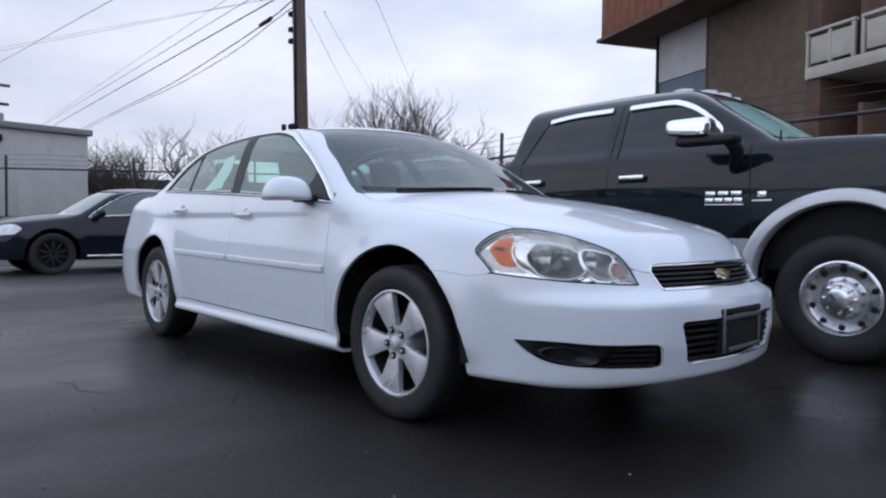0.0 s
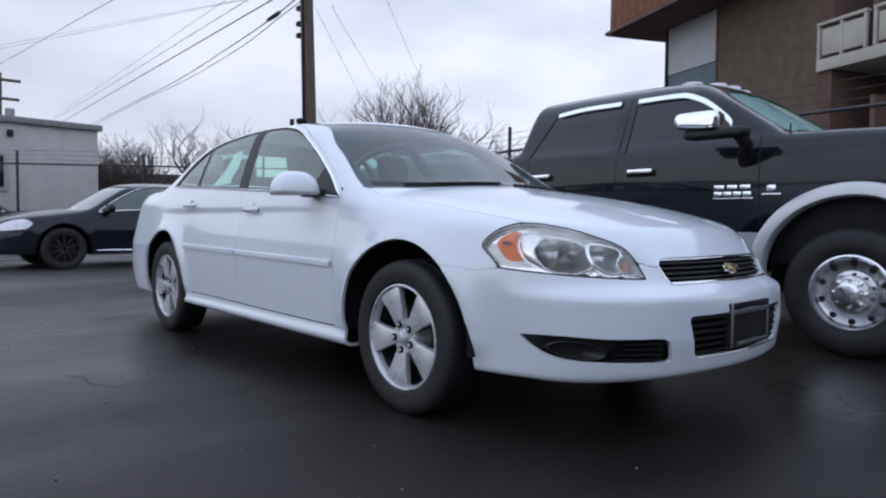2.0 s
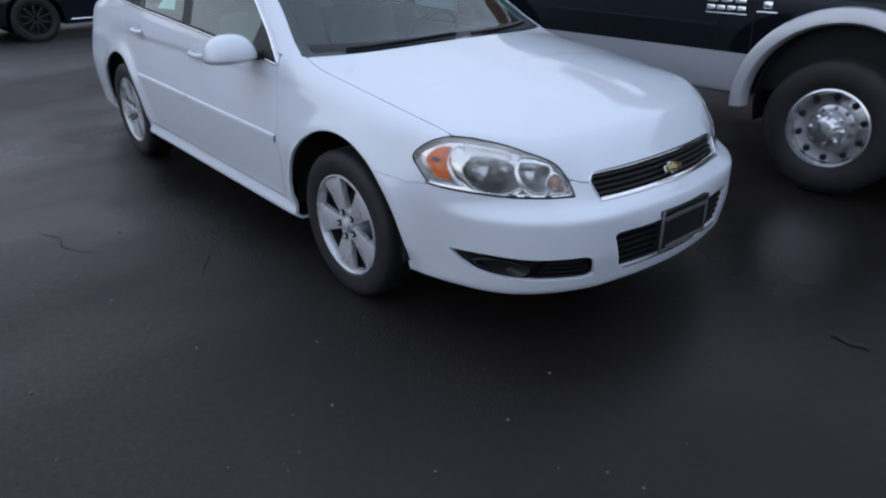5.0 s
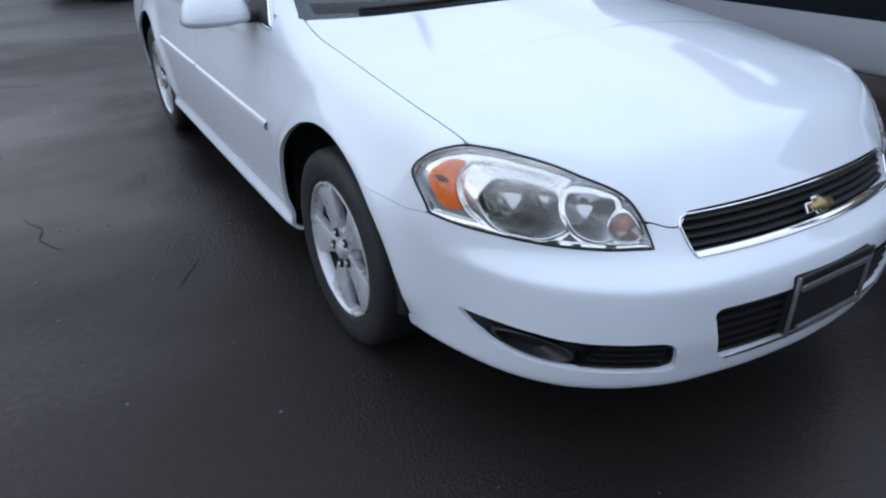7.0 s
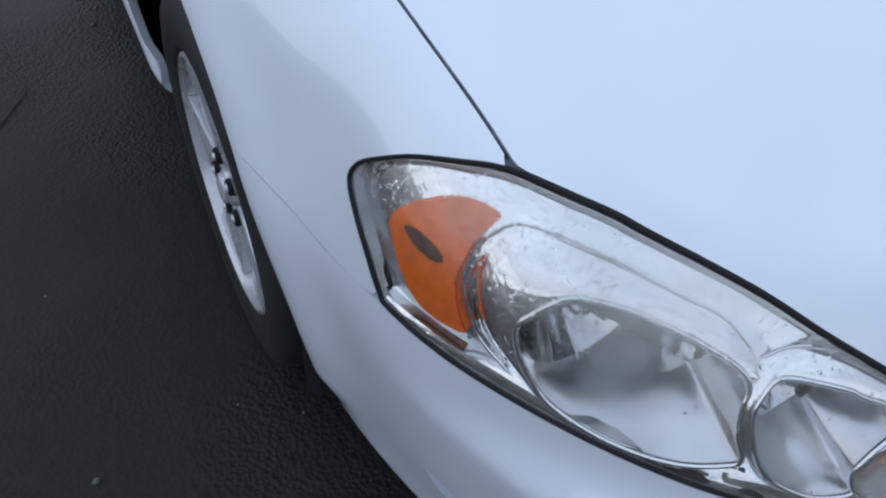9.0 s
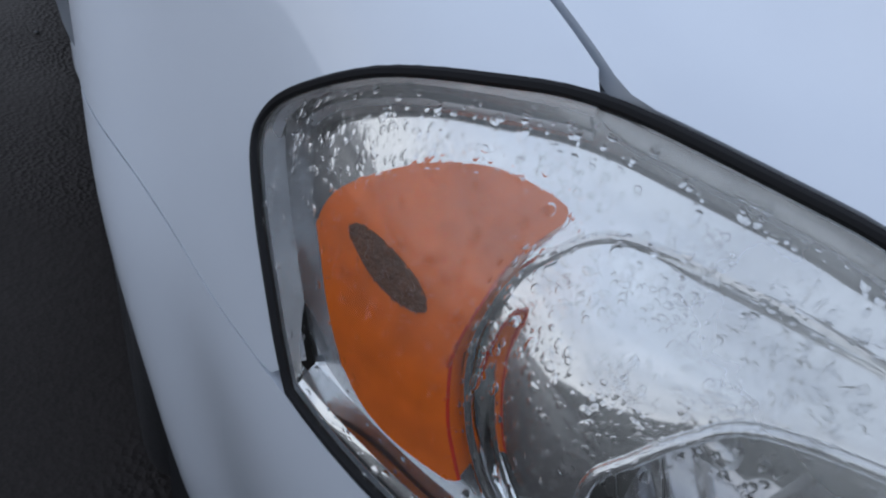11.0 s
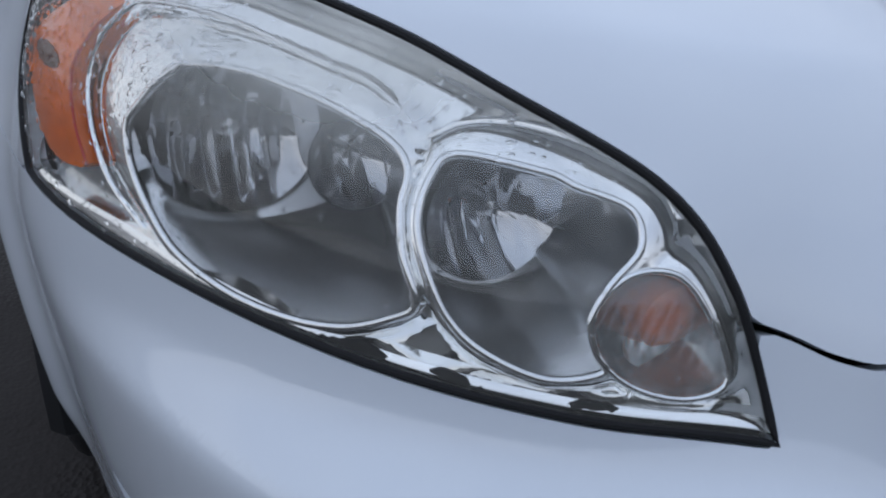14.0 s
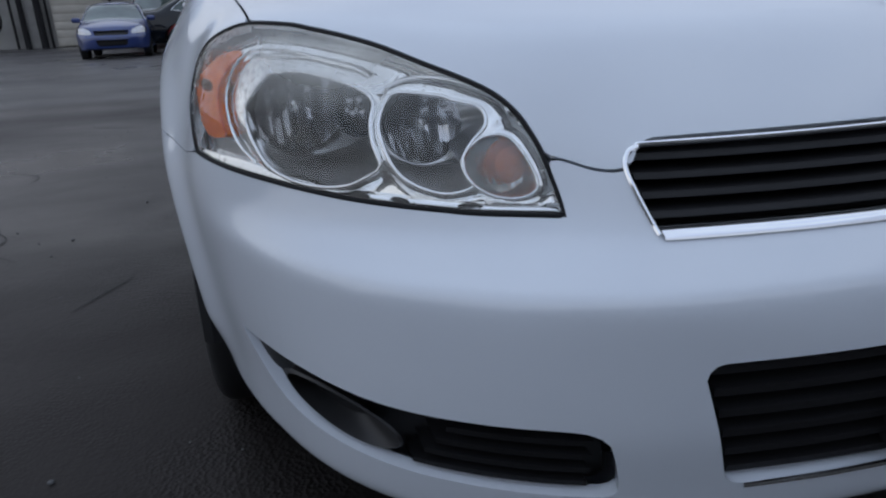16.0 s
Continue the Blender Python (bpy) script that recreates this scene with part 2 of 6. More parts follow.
def skin(f, lo, hi, h):
    """The surface f = 0 inside a box as quads: one vertex a crossed cell, drawn onto the surface."""
    lo, hi = np.array(lo, float), np.array(hi, float)
    n = np.ceil((hi - lo) / h).astype(int) + 1
    ax = [lo[i] + h * np.arange(n[i]) for i in range(3)]
    val = f(*np.meshgrid(*ax, indexing="ij"))
    s = val < 0
    count = sum(s[i:n[0] - 1 + i, j:n[1] - 1 + j, k:n[2] - 1 + k].astype(np.int8) for i in (0, 1) for j in (0, 1) for k in (0, 1))
    mixed = (count > 0) & (count < 8)
    where = np.argwhere(mixed)
    index = np.full(mixed.shape, -1)
    index[tuple(where.T)] = np.arange(len(where))
    p = lo + (where + 0.5) * h
    for _ in range(5):
        v = f(p[:, 0], p[:, 1], p[:, 2])
        g = np.stack([f(*(p + e).T) - f(*(p - e).T) for e in np.eye(3) * 0.001], 1) / 0.002
        stepv = (v / np.maximum((g * g).sum(1), 0.05))[:, None] * g
        size = np.linalg.norm(stepv, axis=1)[:, None]
        p = p - stepv * np.minimum(1, h * 0.7 / np.maximum(size, 1e-9))
    faces = []
    for a in range(3):
        b, c = (a + 1) % 3, (a + 2) % 3
        lo_s = [slice(None)] * 3
        hi_s = [slice(None)] * 3
        lo_s[a], hi_s[a] = slice(0, n[a] - 1), slice(1, n[a])
        flips = np.argwhere(s[tuple(lo_s)] != s[tuple(hi_s)])
        flips = flips[(flips[:, b] > 0) & (flips[:, c] > 0) & (flips[:, b] < n[b] - 1) & (flips[:, c] < n[c] - 1)]
        quad = []
        for db, dc in ((-1, -1), (0, -1), (0, 0), (-1, 0)):
            q = flips.copy()
            q[:, b] += db
            q[:, c] += dc
            quad.append(index[tuple(q.T)])
        quad = np.stack(quad, 1)
        out = s[tuple(flips.T)]
        quad[~out] = quad[~out][:, ::-1]
        faces.append(quad)
    return p, [tuple(q) for q in np.concatenate(faces).tolist() if min(q) >= 0]


def clip(mesh, f):
    """The part of a mesh where f(x, y, z) > 0, cut cleanly along f = 0."""
    verts, faces = mesh
    if not len(verts):
        return mesh
    v = f(verts[:, 0], verts[:, 1], verts[:, 2])
    v = np.where(np.abs(v) < 1e-7, 1e-7, v)
    inside = (v > 0).tolist()
    extra, known, out, base = [], {}, [], len(verts)
    for q in faces:
        k = sum(inside[i] for i in q)
        if k == len(q):
            out.append(q)
        elif k:
            poly = []
            for i, j in zip(q, q[1:] + q[:1]):
                if inside[i]:
                    poly.append(i)
                if inside[i] != inside[j]:
                    key = (i, j) if i < j else (j, i)
                    if key not in known:
                        t = v[key[0]] / (v[key[0]] - v[key[1]])
                        known[key] = base + len(extra)
                        extra.append(verts[key[0]] * (1 - t) + verts[key[1]] * t)
                    poly.append(known[key])
            if len(poly) > 2:
                out.append(tuple(poly))
    if extra:
        verts = np.concatenate([verts, np.array(extra)])
    used = sorted({i for q in out for i in q})
    new_i = dict(zip(used, range(len(used))))
    return verts[used], [tuple(new_i[i] for i in q) for q in out]


def normals(mesh):
    verts, faces = mesh
    nn = np.zeros_like(verts)
    for q in faces:
        a, b, c = verts[q[0]], verts[q[1]], verts[q[2]]
        e = np.array(((b[1] - a[1]) * (c[2] - a[2]) - (b[2] - a[2]) * (c[1] - a[1]),
                      (b[2] - a[2]) * (c[0] - a[0]) - (b[0] - a[0]) * (c[2] - a[2]),
                      (b[0] - a[0]) * (c[1] - a[1]) - (b[1] - a[1]) * (c[0] - a[0])))
        for i in q:
            nn[i] += e
    return nn / np.maximum(np.linalg.norm(nn, axis=1), 1e-12)[:, None]


def thick(mesh, depth):
    """Turns the open edges of a sheet inwards by depth, as a pressed panel has them."""
    verts, faces = mesh
    if not len(verts):
        return mesh
    nn = normals(mesh)
    edges = {}
    for q in faces:
        for i, j in zip(q, q[1:] + q[:1]):
            edges[(i, j)] = edges.get((i, j), 0) + 1
    rim = [(i, j) for (i, j) in edges if (j, i) not in edges]
    ids, add = {}, []
    for e in rim:
        for i in e:
            if i not in ids:
                ids[i] = len(verts) + len(add)
                add.append(verts[i] - nn[i] * depth)
    if not add:
        return mesh
    return np.concatenate([verts, np.array(add)]), faces + [(j, i, ids[i], ids[j]) for i, j in rim]


def mirrored(mesh):
    return mesh[0] * np.array((1, -1, 1)), [q[::-1] for q in mesh[1]]


def joined(*meshes):
    verts, faces, base = [], [], 0
    for v, f in meshes:
        verts.append(np.asarray(v, float).reshape(-1, 3))
        faces += [tuple(i + base for i in q) for q in f]
        base += len(v)
    return np.concatenate(verts), faces


def placed(mesh, m):
    m = np.array(m)
    return np.asarray(mesh[0], float) @ m[:3, :3].T + m[:3, 3], mesh[1]


def part(name, mesh, mat, parent=None, label="", smooth=True, angle=40):
    """Links a mesh, a bmesh or (vertices, faces), as ONE object, under a thing or a part."""
    me = bpy.data.meshes.new(name)
    if isinstance(mesh, tuple):
        me.from_pydata([tuple(v) for v in np.asarray(mesh[0]).tolist()], [], mesh[1])
    else:
        mesh.to_mesh(me)
        mesh.free()
    if smooth:
        me.shade_smooth()
        if angle:
            me.set_sharp_from_angle(angle=radians(angle))
    for mm in (mat if isinstance(mat, (list, tuple)) else (mat,)):
        me.materials.append(mm)
    ob = new(name, me)
    if parent:
        ob.parent = parent
    if label:
        tagged(ob, label)
    return ob


def thing(name, label, category, at=None, group="", kind=""):
    ob = new(name)
    if at is not None:
        ob.matrix_basis = at
    return tagged(ob, label, category, group, kind)


def box(lo, hi, bevel=0.0, seg=2):
    bm = bmesh.new()
    bmesh.ops.create_cube(bm, size=1.0)
    for v in bm.verts:
        v.co = Vector([(lo[i] + hi[i]) / 2 + v.co[i] * (hi[i] - lo[i]) for i in range(3)])
    if bevel:
        bmesh.ops.bevel(bm, geom=bm.edges[:], offset=bevel, segments=seg, affect="EDGES", profile=0.5)
    return bm


def raw(bm):
    """A bmesh as (vertices, faces)."""
    bm.verts.ensure_lookup_table()
    out = np.array([v.co[:] for v in bm.verts]), [tuple(v.index for v in f.verts) for f in bm.faces]
    bm.free()
    return out


def lathe(profile, axis="y", n=48, centre=(0, 0, 0), close=False):
    """A profile of (radius, along) turned about an axis."""
    a = np.linspace(0, 2 * np.pi, n, endpoint=False)
    verts = []
    for r, s in profile:
        ring = np.stack([r * np.cos(a), np.full(n, s), r * np.sin(a)], 1)
        if axis == "x":
            ring = ring[:, [1, 0, 2]]
        elif axis == "z":
            ring = ring[:, [0, 2, 1]]
        verts.append(ring)
    k = len(profile)
    faces = [(i * n + j, (i + 1) * n + j, (i + 1) * n + (j + 1) % n, i * n + (j + 1) % n) for i in range(k - 1) for j in range(n)]
    return np.concatenate(verts) + np.array(centre), faces


def tube(points, radius, n=10, closed=False, flat=1.0):
    """A round bar along a line of points, the radius one number or one a point."""
    p = np.asarray(points, float)
    r = np.broadcast_to(np.asarray(radius, float), (len(p),))
    t = np.gradient(p, axis=0) if not closed else np.roll(p, -1, 0) - np.roll(p, 1, 0)
    t /= np.maximum(np.linalg.norm(t, axis=1), 1e-9)[:, None]
    up = np.array((0, 0, 1.0)) if abs(t[0][2]) < 0.9 else np.array((1.0, 0, 0))
    verts = []
    for q, d, rr in zip(p, t, r):
        a = np.cross(d, up)
        a /= max(np.linalg.norm(a), 1e-9)
        b = np.cross(a, d)
        up = b
        ang = np.linspace(0, 2 * np.pi, n, endpoint=False)
        verts.append(q + rr * (np.cos(ang)[:, None] * a + flat * np.sin(ang)[:, None] * b))
    k = len(p)
    faces = [(i * n + j, i * n + (j + 1) % n, ((i + 1) % k) * n + (j + 1) % n, ((i + 1) % k) * n + j)
             for i in range(k if closed else k - 1) for j in range(n)]
    if not closed:
        faces += [tuple(range(n))[::-1], tuple((k - 1) * n + j for j in range(n))]
    return np.concatenate(verts), faces


def slab(poly, depth, bevel=0.0, at=None):
    """A flat outline (u, v) given a thickness: u along x, v along z, depth along y; at is its pose."""
    bm = bmesh.new()
    vs = [bm.verts.new((u, 0, v)) for u, v in poly]
    f = bm.faces.new(vs)
    got = bmesh.ops.extrude_face_region(bm, geom=[f])
    for v in got["geom"]:
        if isinstance(v, bmesh.types.BMVert):
            v.co.y += depth
    bmesh.ops.recalc_face_normals(bm, faces=bm.faces)
    if bevel:
        bmesh.ops.bevel(bm, geom=bm.edges[:], offset=bevel, segments=2, affect="EDGES", profile=0.5)
    if at is not None:
        bm.transform(at)
    return bm


# ---------------------------------------------------------------- white sedan: its surface
# x forward from the front axle, y to the car's left, z up
PLAN = spline([(1.088, 0), (1.076, -.2), (1.047, -.371), (1.019, -.472), (.961, -.585), (.875, -.69), (.765, -.768), (.634, -.826),
               (.53, -.858), (.44, -.876), (.3, -.896), (0, -.918), (-.6, -.922), (-1.5, -.922), (-2.8, -.916), (-3.3, -.897),
               (-3.7, -.862), (-3.93, -.77), (-4.03, -.55), (-4.06, -.3), (-4.07, 0), (-4.06, .3), (-4.03, .55), (-3.93, .77),
               (-3.7, .862), (-3.3, .897), (-2.8, .916), (-1.5, .922), (-.6, .922), (0, .918), (.3, .896), (.44, .876), (.53, .858),
               (.634, .826), (.765, .768), (.875, .69), (.961, .585), (1.019, .472), (1.047, .371), (1.076, .2)], 5)
plan = table(outline(PLAN), (-4.6, -1.3), (1.6, 0.1), 0.01)


def sedan(x, y, z):
    """The outer skin of a sedan, negative inside."""
    y = -np.abs(y)
    side = curve(z, (.12, .2, .26, .34, .46, .6, .7, .77, .88, .96, 1.06, 1.3),
                 (-.10, -.04, -.026, -.020, -.008, 0, -.012, -.028, -.058, -.084, -.14, -.30))
    nose = curve(z, (.15, .21, .27, .34, .42, .498, .545, .562, .578, .60, .61, .69, .76, .9),
                 (-.11, -.05, -.022, -.010, 0, -.002, -.0045, -.010, -.030, -.062, -.072, -.107, -.16, -.3))
    tail = curve(z, (.2, .3, .45, .6, .75, .95, 1.1), (-.1, -.03, 0, -.01, -.05, -.09, -.14))
    w = step(x, .5, .95)
    t = step(x, -3.6, -3.95)
    off = side * (1 - w) * (1 - t) + nose * w + tail * t
    # lips round the wheel openings
    for cx in (0.0, -2.807):
        r = np.hypot(x - cx, z - .335)
        off = off + .021 * np.exp(-((r - .415) / .06) ** 2) * step(z, .27, .38)
    off = off + .024 * np.exp(-((z - .262) / .032) ** 2) * step(x, -.32, -.48) * step(x, -2.52, -2.40)
    walls = -plan(x, y) - off
    crown = curve(x, (-4.1, -4.0, -3.7, -3.3, -2.9, -2.2, -1.2, -.5, -.3, -.1, .1, .3, .5, .7, .8, .9, .96, 1.02, 1.1),
                  (1.04, 1.075, 1.10, 1.115, 1.135, 1.15, 1.13, 1.06, 1.030, 1.006, .98, .95, .912, .86, .826, .775, .73, .67, .55))
    edge = .065 * step(x, -.9, -.2) + .05 * step(x, -2.9, -3.5) + .012
    top = (z - crown + edge * (y / .75) ** 2) * .93
    low = smax(walls, top, .09)
    # the headlight bulges at its middle and tucks in at both ends
    q = .8 * x + .6 * y
    low = low - (x > .2) * (.014 * np.exp(-((q - .05) / .20) ** 2 - ((z - .81) / .10) ** 2)
                            - .014 * np.exp(-((q - .42) / .07) ** 2 - ((z - .66) / .08) ** 2)
                            - .012 * np.exp(-((q + .19) / .085) ** 2 - ((z - .75) / .07) ** 2))
    low = smax(low, .228 + .012 * step(x, -.5, -2.3) + .04 * step(x, .65, 1.06) + .022 * step(x, .2, .42) * step(x, 1.0, .6) - z, .03)
    gy = curve(z, (.9, .96, 1.1, 1.22, 1.32, 1.40, 1.5), (.862, .846, .788, .728, .672, .615, .53))
    gy = gy - .07 * step(x, -2.3, -3.5) - .02 * step(x, -1.3, -.3)
    glass_side = (-y - gy) * .88
    roof = curve(x, (-3.4, -3.0, -2.7, -2.3, -1.9, -1.6, -1.3, -1.05, -.8), (1.20, 1.365, 1.43, 1.475, 1.487, 1.483, 1.462, 1.425, 1.36))
    roof = z - roof + .075 * (y / .62) ** 2
    screen = (x - (-.215 - .16 * (y / .68) ** 2 - (z - .985) * 1.83 + .25 * (z - .985) ** 2)) * .47
    back = ((-3.46 + .22 * (y / .68) ** 2 + (z - 1.09) * 2.0) - x) * .44
    house = smax(smax(glass_side, roof, .05), smax(screen, back, .04), .05)
    return smin(low, np.maximum(house, .9 - z), .035)


# ---------------------------------------------------------------- white sedan: panels cut from its surface
GAP = .0020
HEAD = spline([(-.089, .657), (-.089, .657), (-.116, .689), (-.140, .712), (-.158, .731), (-.158, .748), (-.140, .770), (-.099, .800), (-.054, .817), (-.009, .825),
               (.062, .822), (.100, .8165), (.152, .807), (.204, .7945), (.26, .7765), (.31, .7595), (.345, .7445), (.372, .7265), (.393, .705),
               (.412, .679), (.444, .622), (.444, .622), (.368, .624), (.311, .628), (.205, .633), (.093, .641), (.003, .648)], 5)
GRILLE = [(-.42, .72), (-.42, .675), (-.402, .607), (-.39, .603), (-.2, .606), (0, .607), (.2, .606), (.39, .603), (.402, .607), (.42, .675), (.42, .72)]
LOWER = spline([(-.390, .476), (-.385, .487), (-.374, .492), (-.374, .492), (0, .494), (0, .494), (.374, .492), (.374, .492), (.385, .487), (.390, .476),
                (.390, .476), (.358, .365), (.358, .365), (.350, .345), (.334, .338), (.334, .338), (0, .330), (0, .330), (-.334, .338), (-.334, .338),
                (-.350, .345), (-.358, .365), (-.358, .365), (-.390, .476)], 4)
FOG = spline([(-.826, .421), (-.826, .421), (-.77, .425), (-.68, .420), (-.60, .4195), (-.52, .4195), (-.492, .414), (-.477, .400), (-.464, .345), (-.472, .333), (-.495, .330),
              (-.60, .330), (-.68, .331), (-.745, .335), (-.785, .352), (-.81, .388)], 5)
SIDE_GLASS = spline([(-.540, .940), (-.540, .940), (-.80, .962), (-1.05, .979), (-1.71, 1.014), (-2.40, 1.047), (-2.955, 1.071), (-2.955, 1.071),
                     (-2.86, 1.165), (-2.70, 1.262), (-2.50, 1.340), (-2.25, 1.388), (-1.95, 1.411), (-1.62, 1.408), (-1.42, 1.385), (-1.25, 1.345),
                     (-1.10, 1.280), (-.90, 1.178), (-.70, 1.055)], 6)
SCREEN = spline([(-.762, .974), (-.782, .990), (-.770, 1.03), (-.716, 1.151), (-.672, 1.258), (-.574, 1.377), (-.540, 1.393), (-.30, 1.402), (0, 1.405), (.30, 1.402), (.540, 1.393), (.574, 1.377),
                 (.672, 1.258), (.716, 1.151), (.770, 1.03), (.782, .990), (.762, .974), (.5, .977), (.242, .990), (0, .995), (-.242, .990), (-.5, .977)], 6)
REAR_SCREEN = spline([(-.60, 1.12), (-.56, 1.25), (-.48, 1.345), (0, 1.365), (.48, 1.345), (.56, 1.25), (.60, 1.12), (0, 1.13)], 6)

d_head = table(outline(HEAD), (-.30, .50), (.60, .98), .002)
d_grille = table(outline(GRILLE), (-.6, .5), (.6, .85), .0025)
d_lower = table(outline(LOWER), (-.6, .2), (.6, .6), .0025)
d_fog = table(outline(FOG), (-1.0, .2), (-.35, .55), .0025)
d_side = table(outline(SIDE_GLASS), (-3.2, .85), (-.35, 1.5), .004)
d_screen = table(outline(SCREEN), (-.95, .88), (.95, 1.5), .004)
d_rear = table(outline(REAR_SCREEN), (-.95, 1.0), (.95, 1.5), .005)


def in_head(x, y, z):
    return d_head(.8 * x - .6 * np.abs(y), z) - 10.0 * (x < .3)


def in_arch(x, y, z):
    return np.maximum(np.maximum(.408 - np.hypot(x + .002, z - .344), .404 - np.hypot(x + 2.807, z - .342)),
                      np.maximum(np.minimum(.408 - np.abs(x + .002), .340 - z), np.minimum(.404 - np.abs(x + 2.807), .340 - z))) - 10.0 * (np.abs(y) < .45)


def hood_seam(x):
    return curve(x, (-.5, -.28, 0, .2, .42, .56, .7), (.778, .777, .777, .774, .766, .760, .752))


def hood_front(y):
    y = np.abs(y)
    return np.where(y > .493, .657, curve(y, (0, .26, .385, .402, .414, .432, .449, .472, .494), (.699, .697, .695, .688, .671, .666, .668, .676, .682)))


def cowl(y):
    return -.185 - .205 * (np.abs(y) / .75) ** 2


def is_hood(x, y, z):
    front = np.where(x > .55, z - hood_front(y), 1.0)
    return np.minimum(np.minimum(hood_seam(x) - np.abs(y), x - cowl(y)), np.minimum(front, -in_head(x, y, z)))


def bumper_joint(x):
    return curve(x, (.2, .32, .43, .53, .8), (.662, .655, .645, .657, .657))


def is_bumper(x, y, z):
    limit = np.where(np.abs(y) > .493, bumper_joint(x), hood_front(y))
    return np.minimum(np.minimum(limit - z, x - .25), -in_head(x, y, z))


def door_front(z):
    return curve(z, (.2, .3, .5, .72, .82, .95), (-.545, -.520, -.492, -.510, -.528, -.546))


def door_middle(z):
    return curve(z, (.2, .33, .58, .82, 1.0, 1.5), (-1.60, -1.59, -1.572, -1.60, -1.655, -1.86))


def door_rear(z):
    return curve(z, (.2, .33, .5, .65, .81, 1.05, 1.3), (-2.33, -2.345, -2.40, -2.49, -2.64, -2.86, -2.95))


def sill(x):
    return .315 + .012 * step(x, -.5, -2.3)


def is_fender(x, y, z):
    return np.minimum.reduce([x - door_front(z), np.abs(y) - hood_seam(x), -in_head(x, y, z), np.where(x > .2, z - bumper_joint(x) + .001, 1.0),
                              np.where(x < -.2, z - sill(x) + .0, 1.0), .988 - z + GAP * .6])


def half(f, lo, hi, h, *cuts):
    """A panel of the car's right side: the skin in a box, cut by each function in turn."""
    m = skin(sedan, lo, hi, h)
    for c in cuts:
        m = clip(m, c)
    return m


def both(m):
    return joined(m, mirrored(m))


car = thing("white_sedan", "white four door sedan with wet paint parked on dark asphalt", "car")
no_arch = lambda x, y, z: -in_arch(x, y, z)

# hood, bumper, fenders
m = skin(sedan, (-.5, -.83, .6), (1.06, .83, 1.06), .009)
m = clip(m, lambda x, y, z: is_hood(x, y, z) - GAP)
part("hood", thick(m, .012), M_white, car)
m = skin(sedan, (.2, -.96, .2), (1.13, .96, .72), .009)
for c in (lambda x, y, z: is_bumper(x, y, z) - GAP * .6, no_arch, lambda x, y, z: -d_grille(y, z), lambda x, y, z: -d_lower(y, z) + 10 * (x < .8),
          lambda x, y, z: -d_fog(-np.abs(y), z)):
    m = clip(m, c)
bumper = part("front_bumper", thick(m, .018), M_white, car)
m = skin(sedan, (-.62, -.96, .2), (.72, -.5, 1.02), .010)
m = clip(clip(m, lambda x, y, z: is_fender(x, y, z) - GAP * .6), no_arch)
m = clip(m, lambda x, y, z: -d_side(x, z))
part("front_fender", thick(m, .015), M_white, car)
part("front_fender", thick(mirrored(m), .015), M_white, car)

# doors: below the belt and the frame round the glass
side_box = skin(sedan, (-3.05, -.96, .2), (-.42, -.45, 1.5), .014)


def belt(x):
    return curve(x, (-3.1, -2.955, -2.4, -1.71, -1.05, -.8, -.54, -.4), (1.077, 1.071, 1.047, 1.014, .979, .962, .940, .925))


def is_side(x, y, z):
    """The body's flank below the roof's rail and the pillars."""
    return np.maximum(d_side(x, z) + .022, belt(x) - z)


m = clip(side_box, lambda x, y, z: np.minimum.reduce([door_front(z) - x, x - door_middle(z), z - sill(x) - .004, is_side(x, y, z)]) - GAP)
m = clip(m, lambda x, y, z: -d_side(x, z))
for mm in (m, mirrored(m)):
    front_door = part("front_door", thick(mm, .015), M_white, car)
m = clip(side_box, lambda x, y, z: np.minimum.reduce([door_middle(z) - x, x - door_rear(z), z - sill(x) - .004, is_side(x, y, z)]) - GAP)
m = clip(clip(m, lambda x, y, z: -d_side(x, z)), no_arch)
for mm in (m, mirrored(m)):
    part("rear_door", thick(mm, .015), M_white, car)

# the rest of the shell: sills, roof with its pillars, quarters and deck
m = clip(skin(sedan, (-2.6, -.96, .2), (-.3, -.6, .36), .012), lambda x, y, z: np.minimum(sill(x) - z, .0 * x + 1) - GAP * .5)
m = clip(m, no_arch)
for mm in (m, mirrored(m)):
    part("sill", thick(mm, .015), M_white, car)


def is_shell(x, y, z):
    doors = np.minimum.reduce([door_front(z) - x, x - door_rear(z), is_side(x, y, z)])
    front = np.minimum(.988 - z, x - door_front(z))
    lowest = np.minimum(x - door_rear(z), sill(x) - z)
    return -np.maximum.reduce([doors, front, lowest, d_side(x, z), np.minimum(x + 1.6, d_screen(y, z)), np.minimum(-2.3 - x, d_rear(y, z)),
                               np.minimum(.988 - z, x + .6)])


m = skin(sedan, (-4.2, -.96, .2), (-.3, .96, 1.52), .016)
m = clip(clip(m, lambda x, y, z: is_shell(x, y, z)), no_arch)
part("body_shell", thick(m, .015), M_white, car)

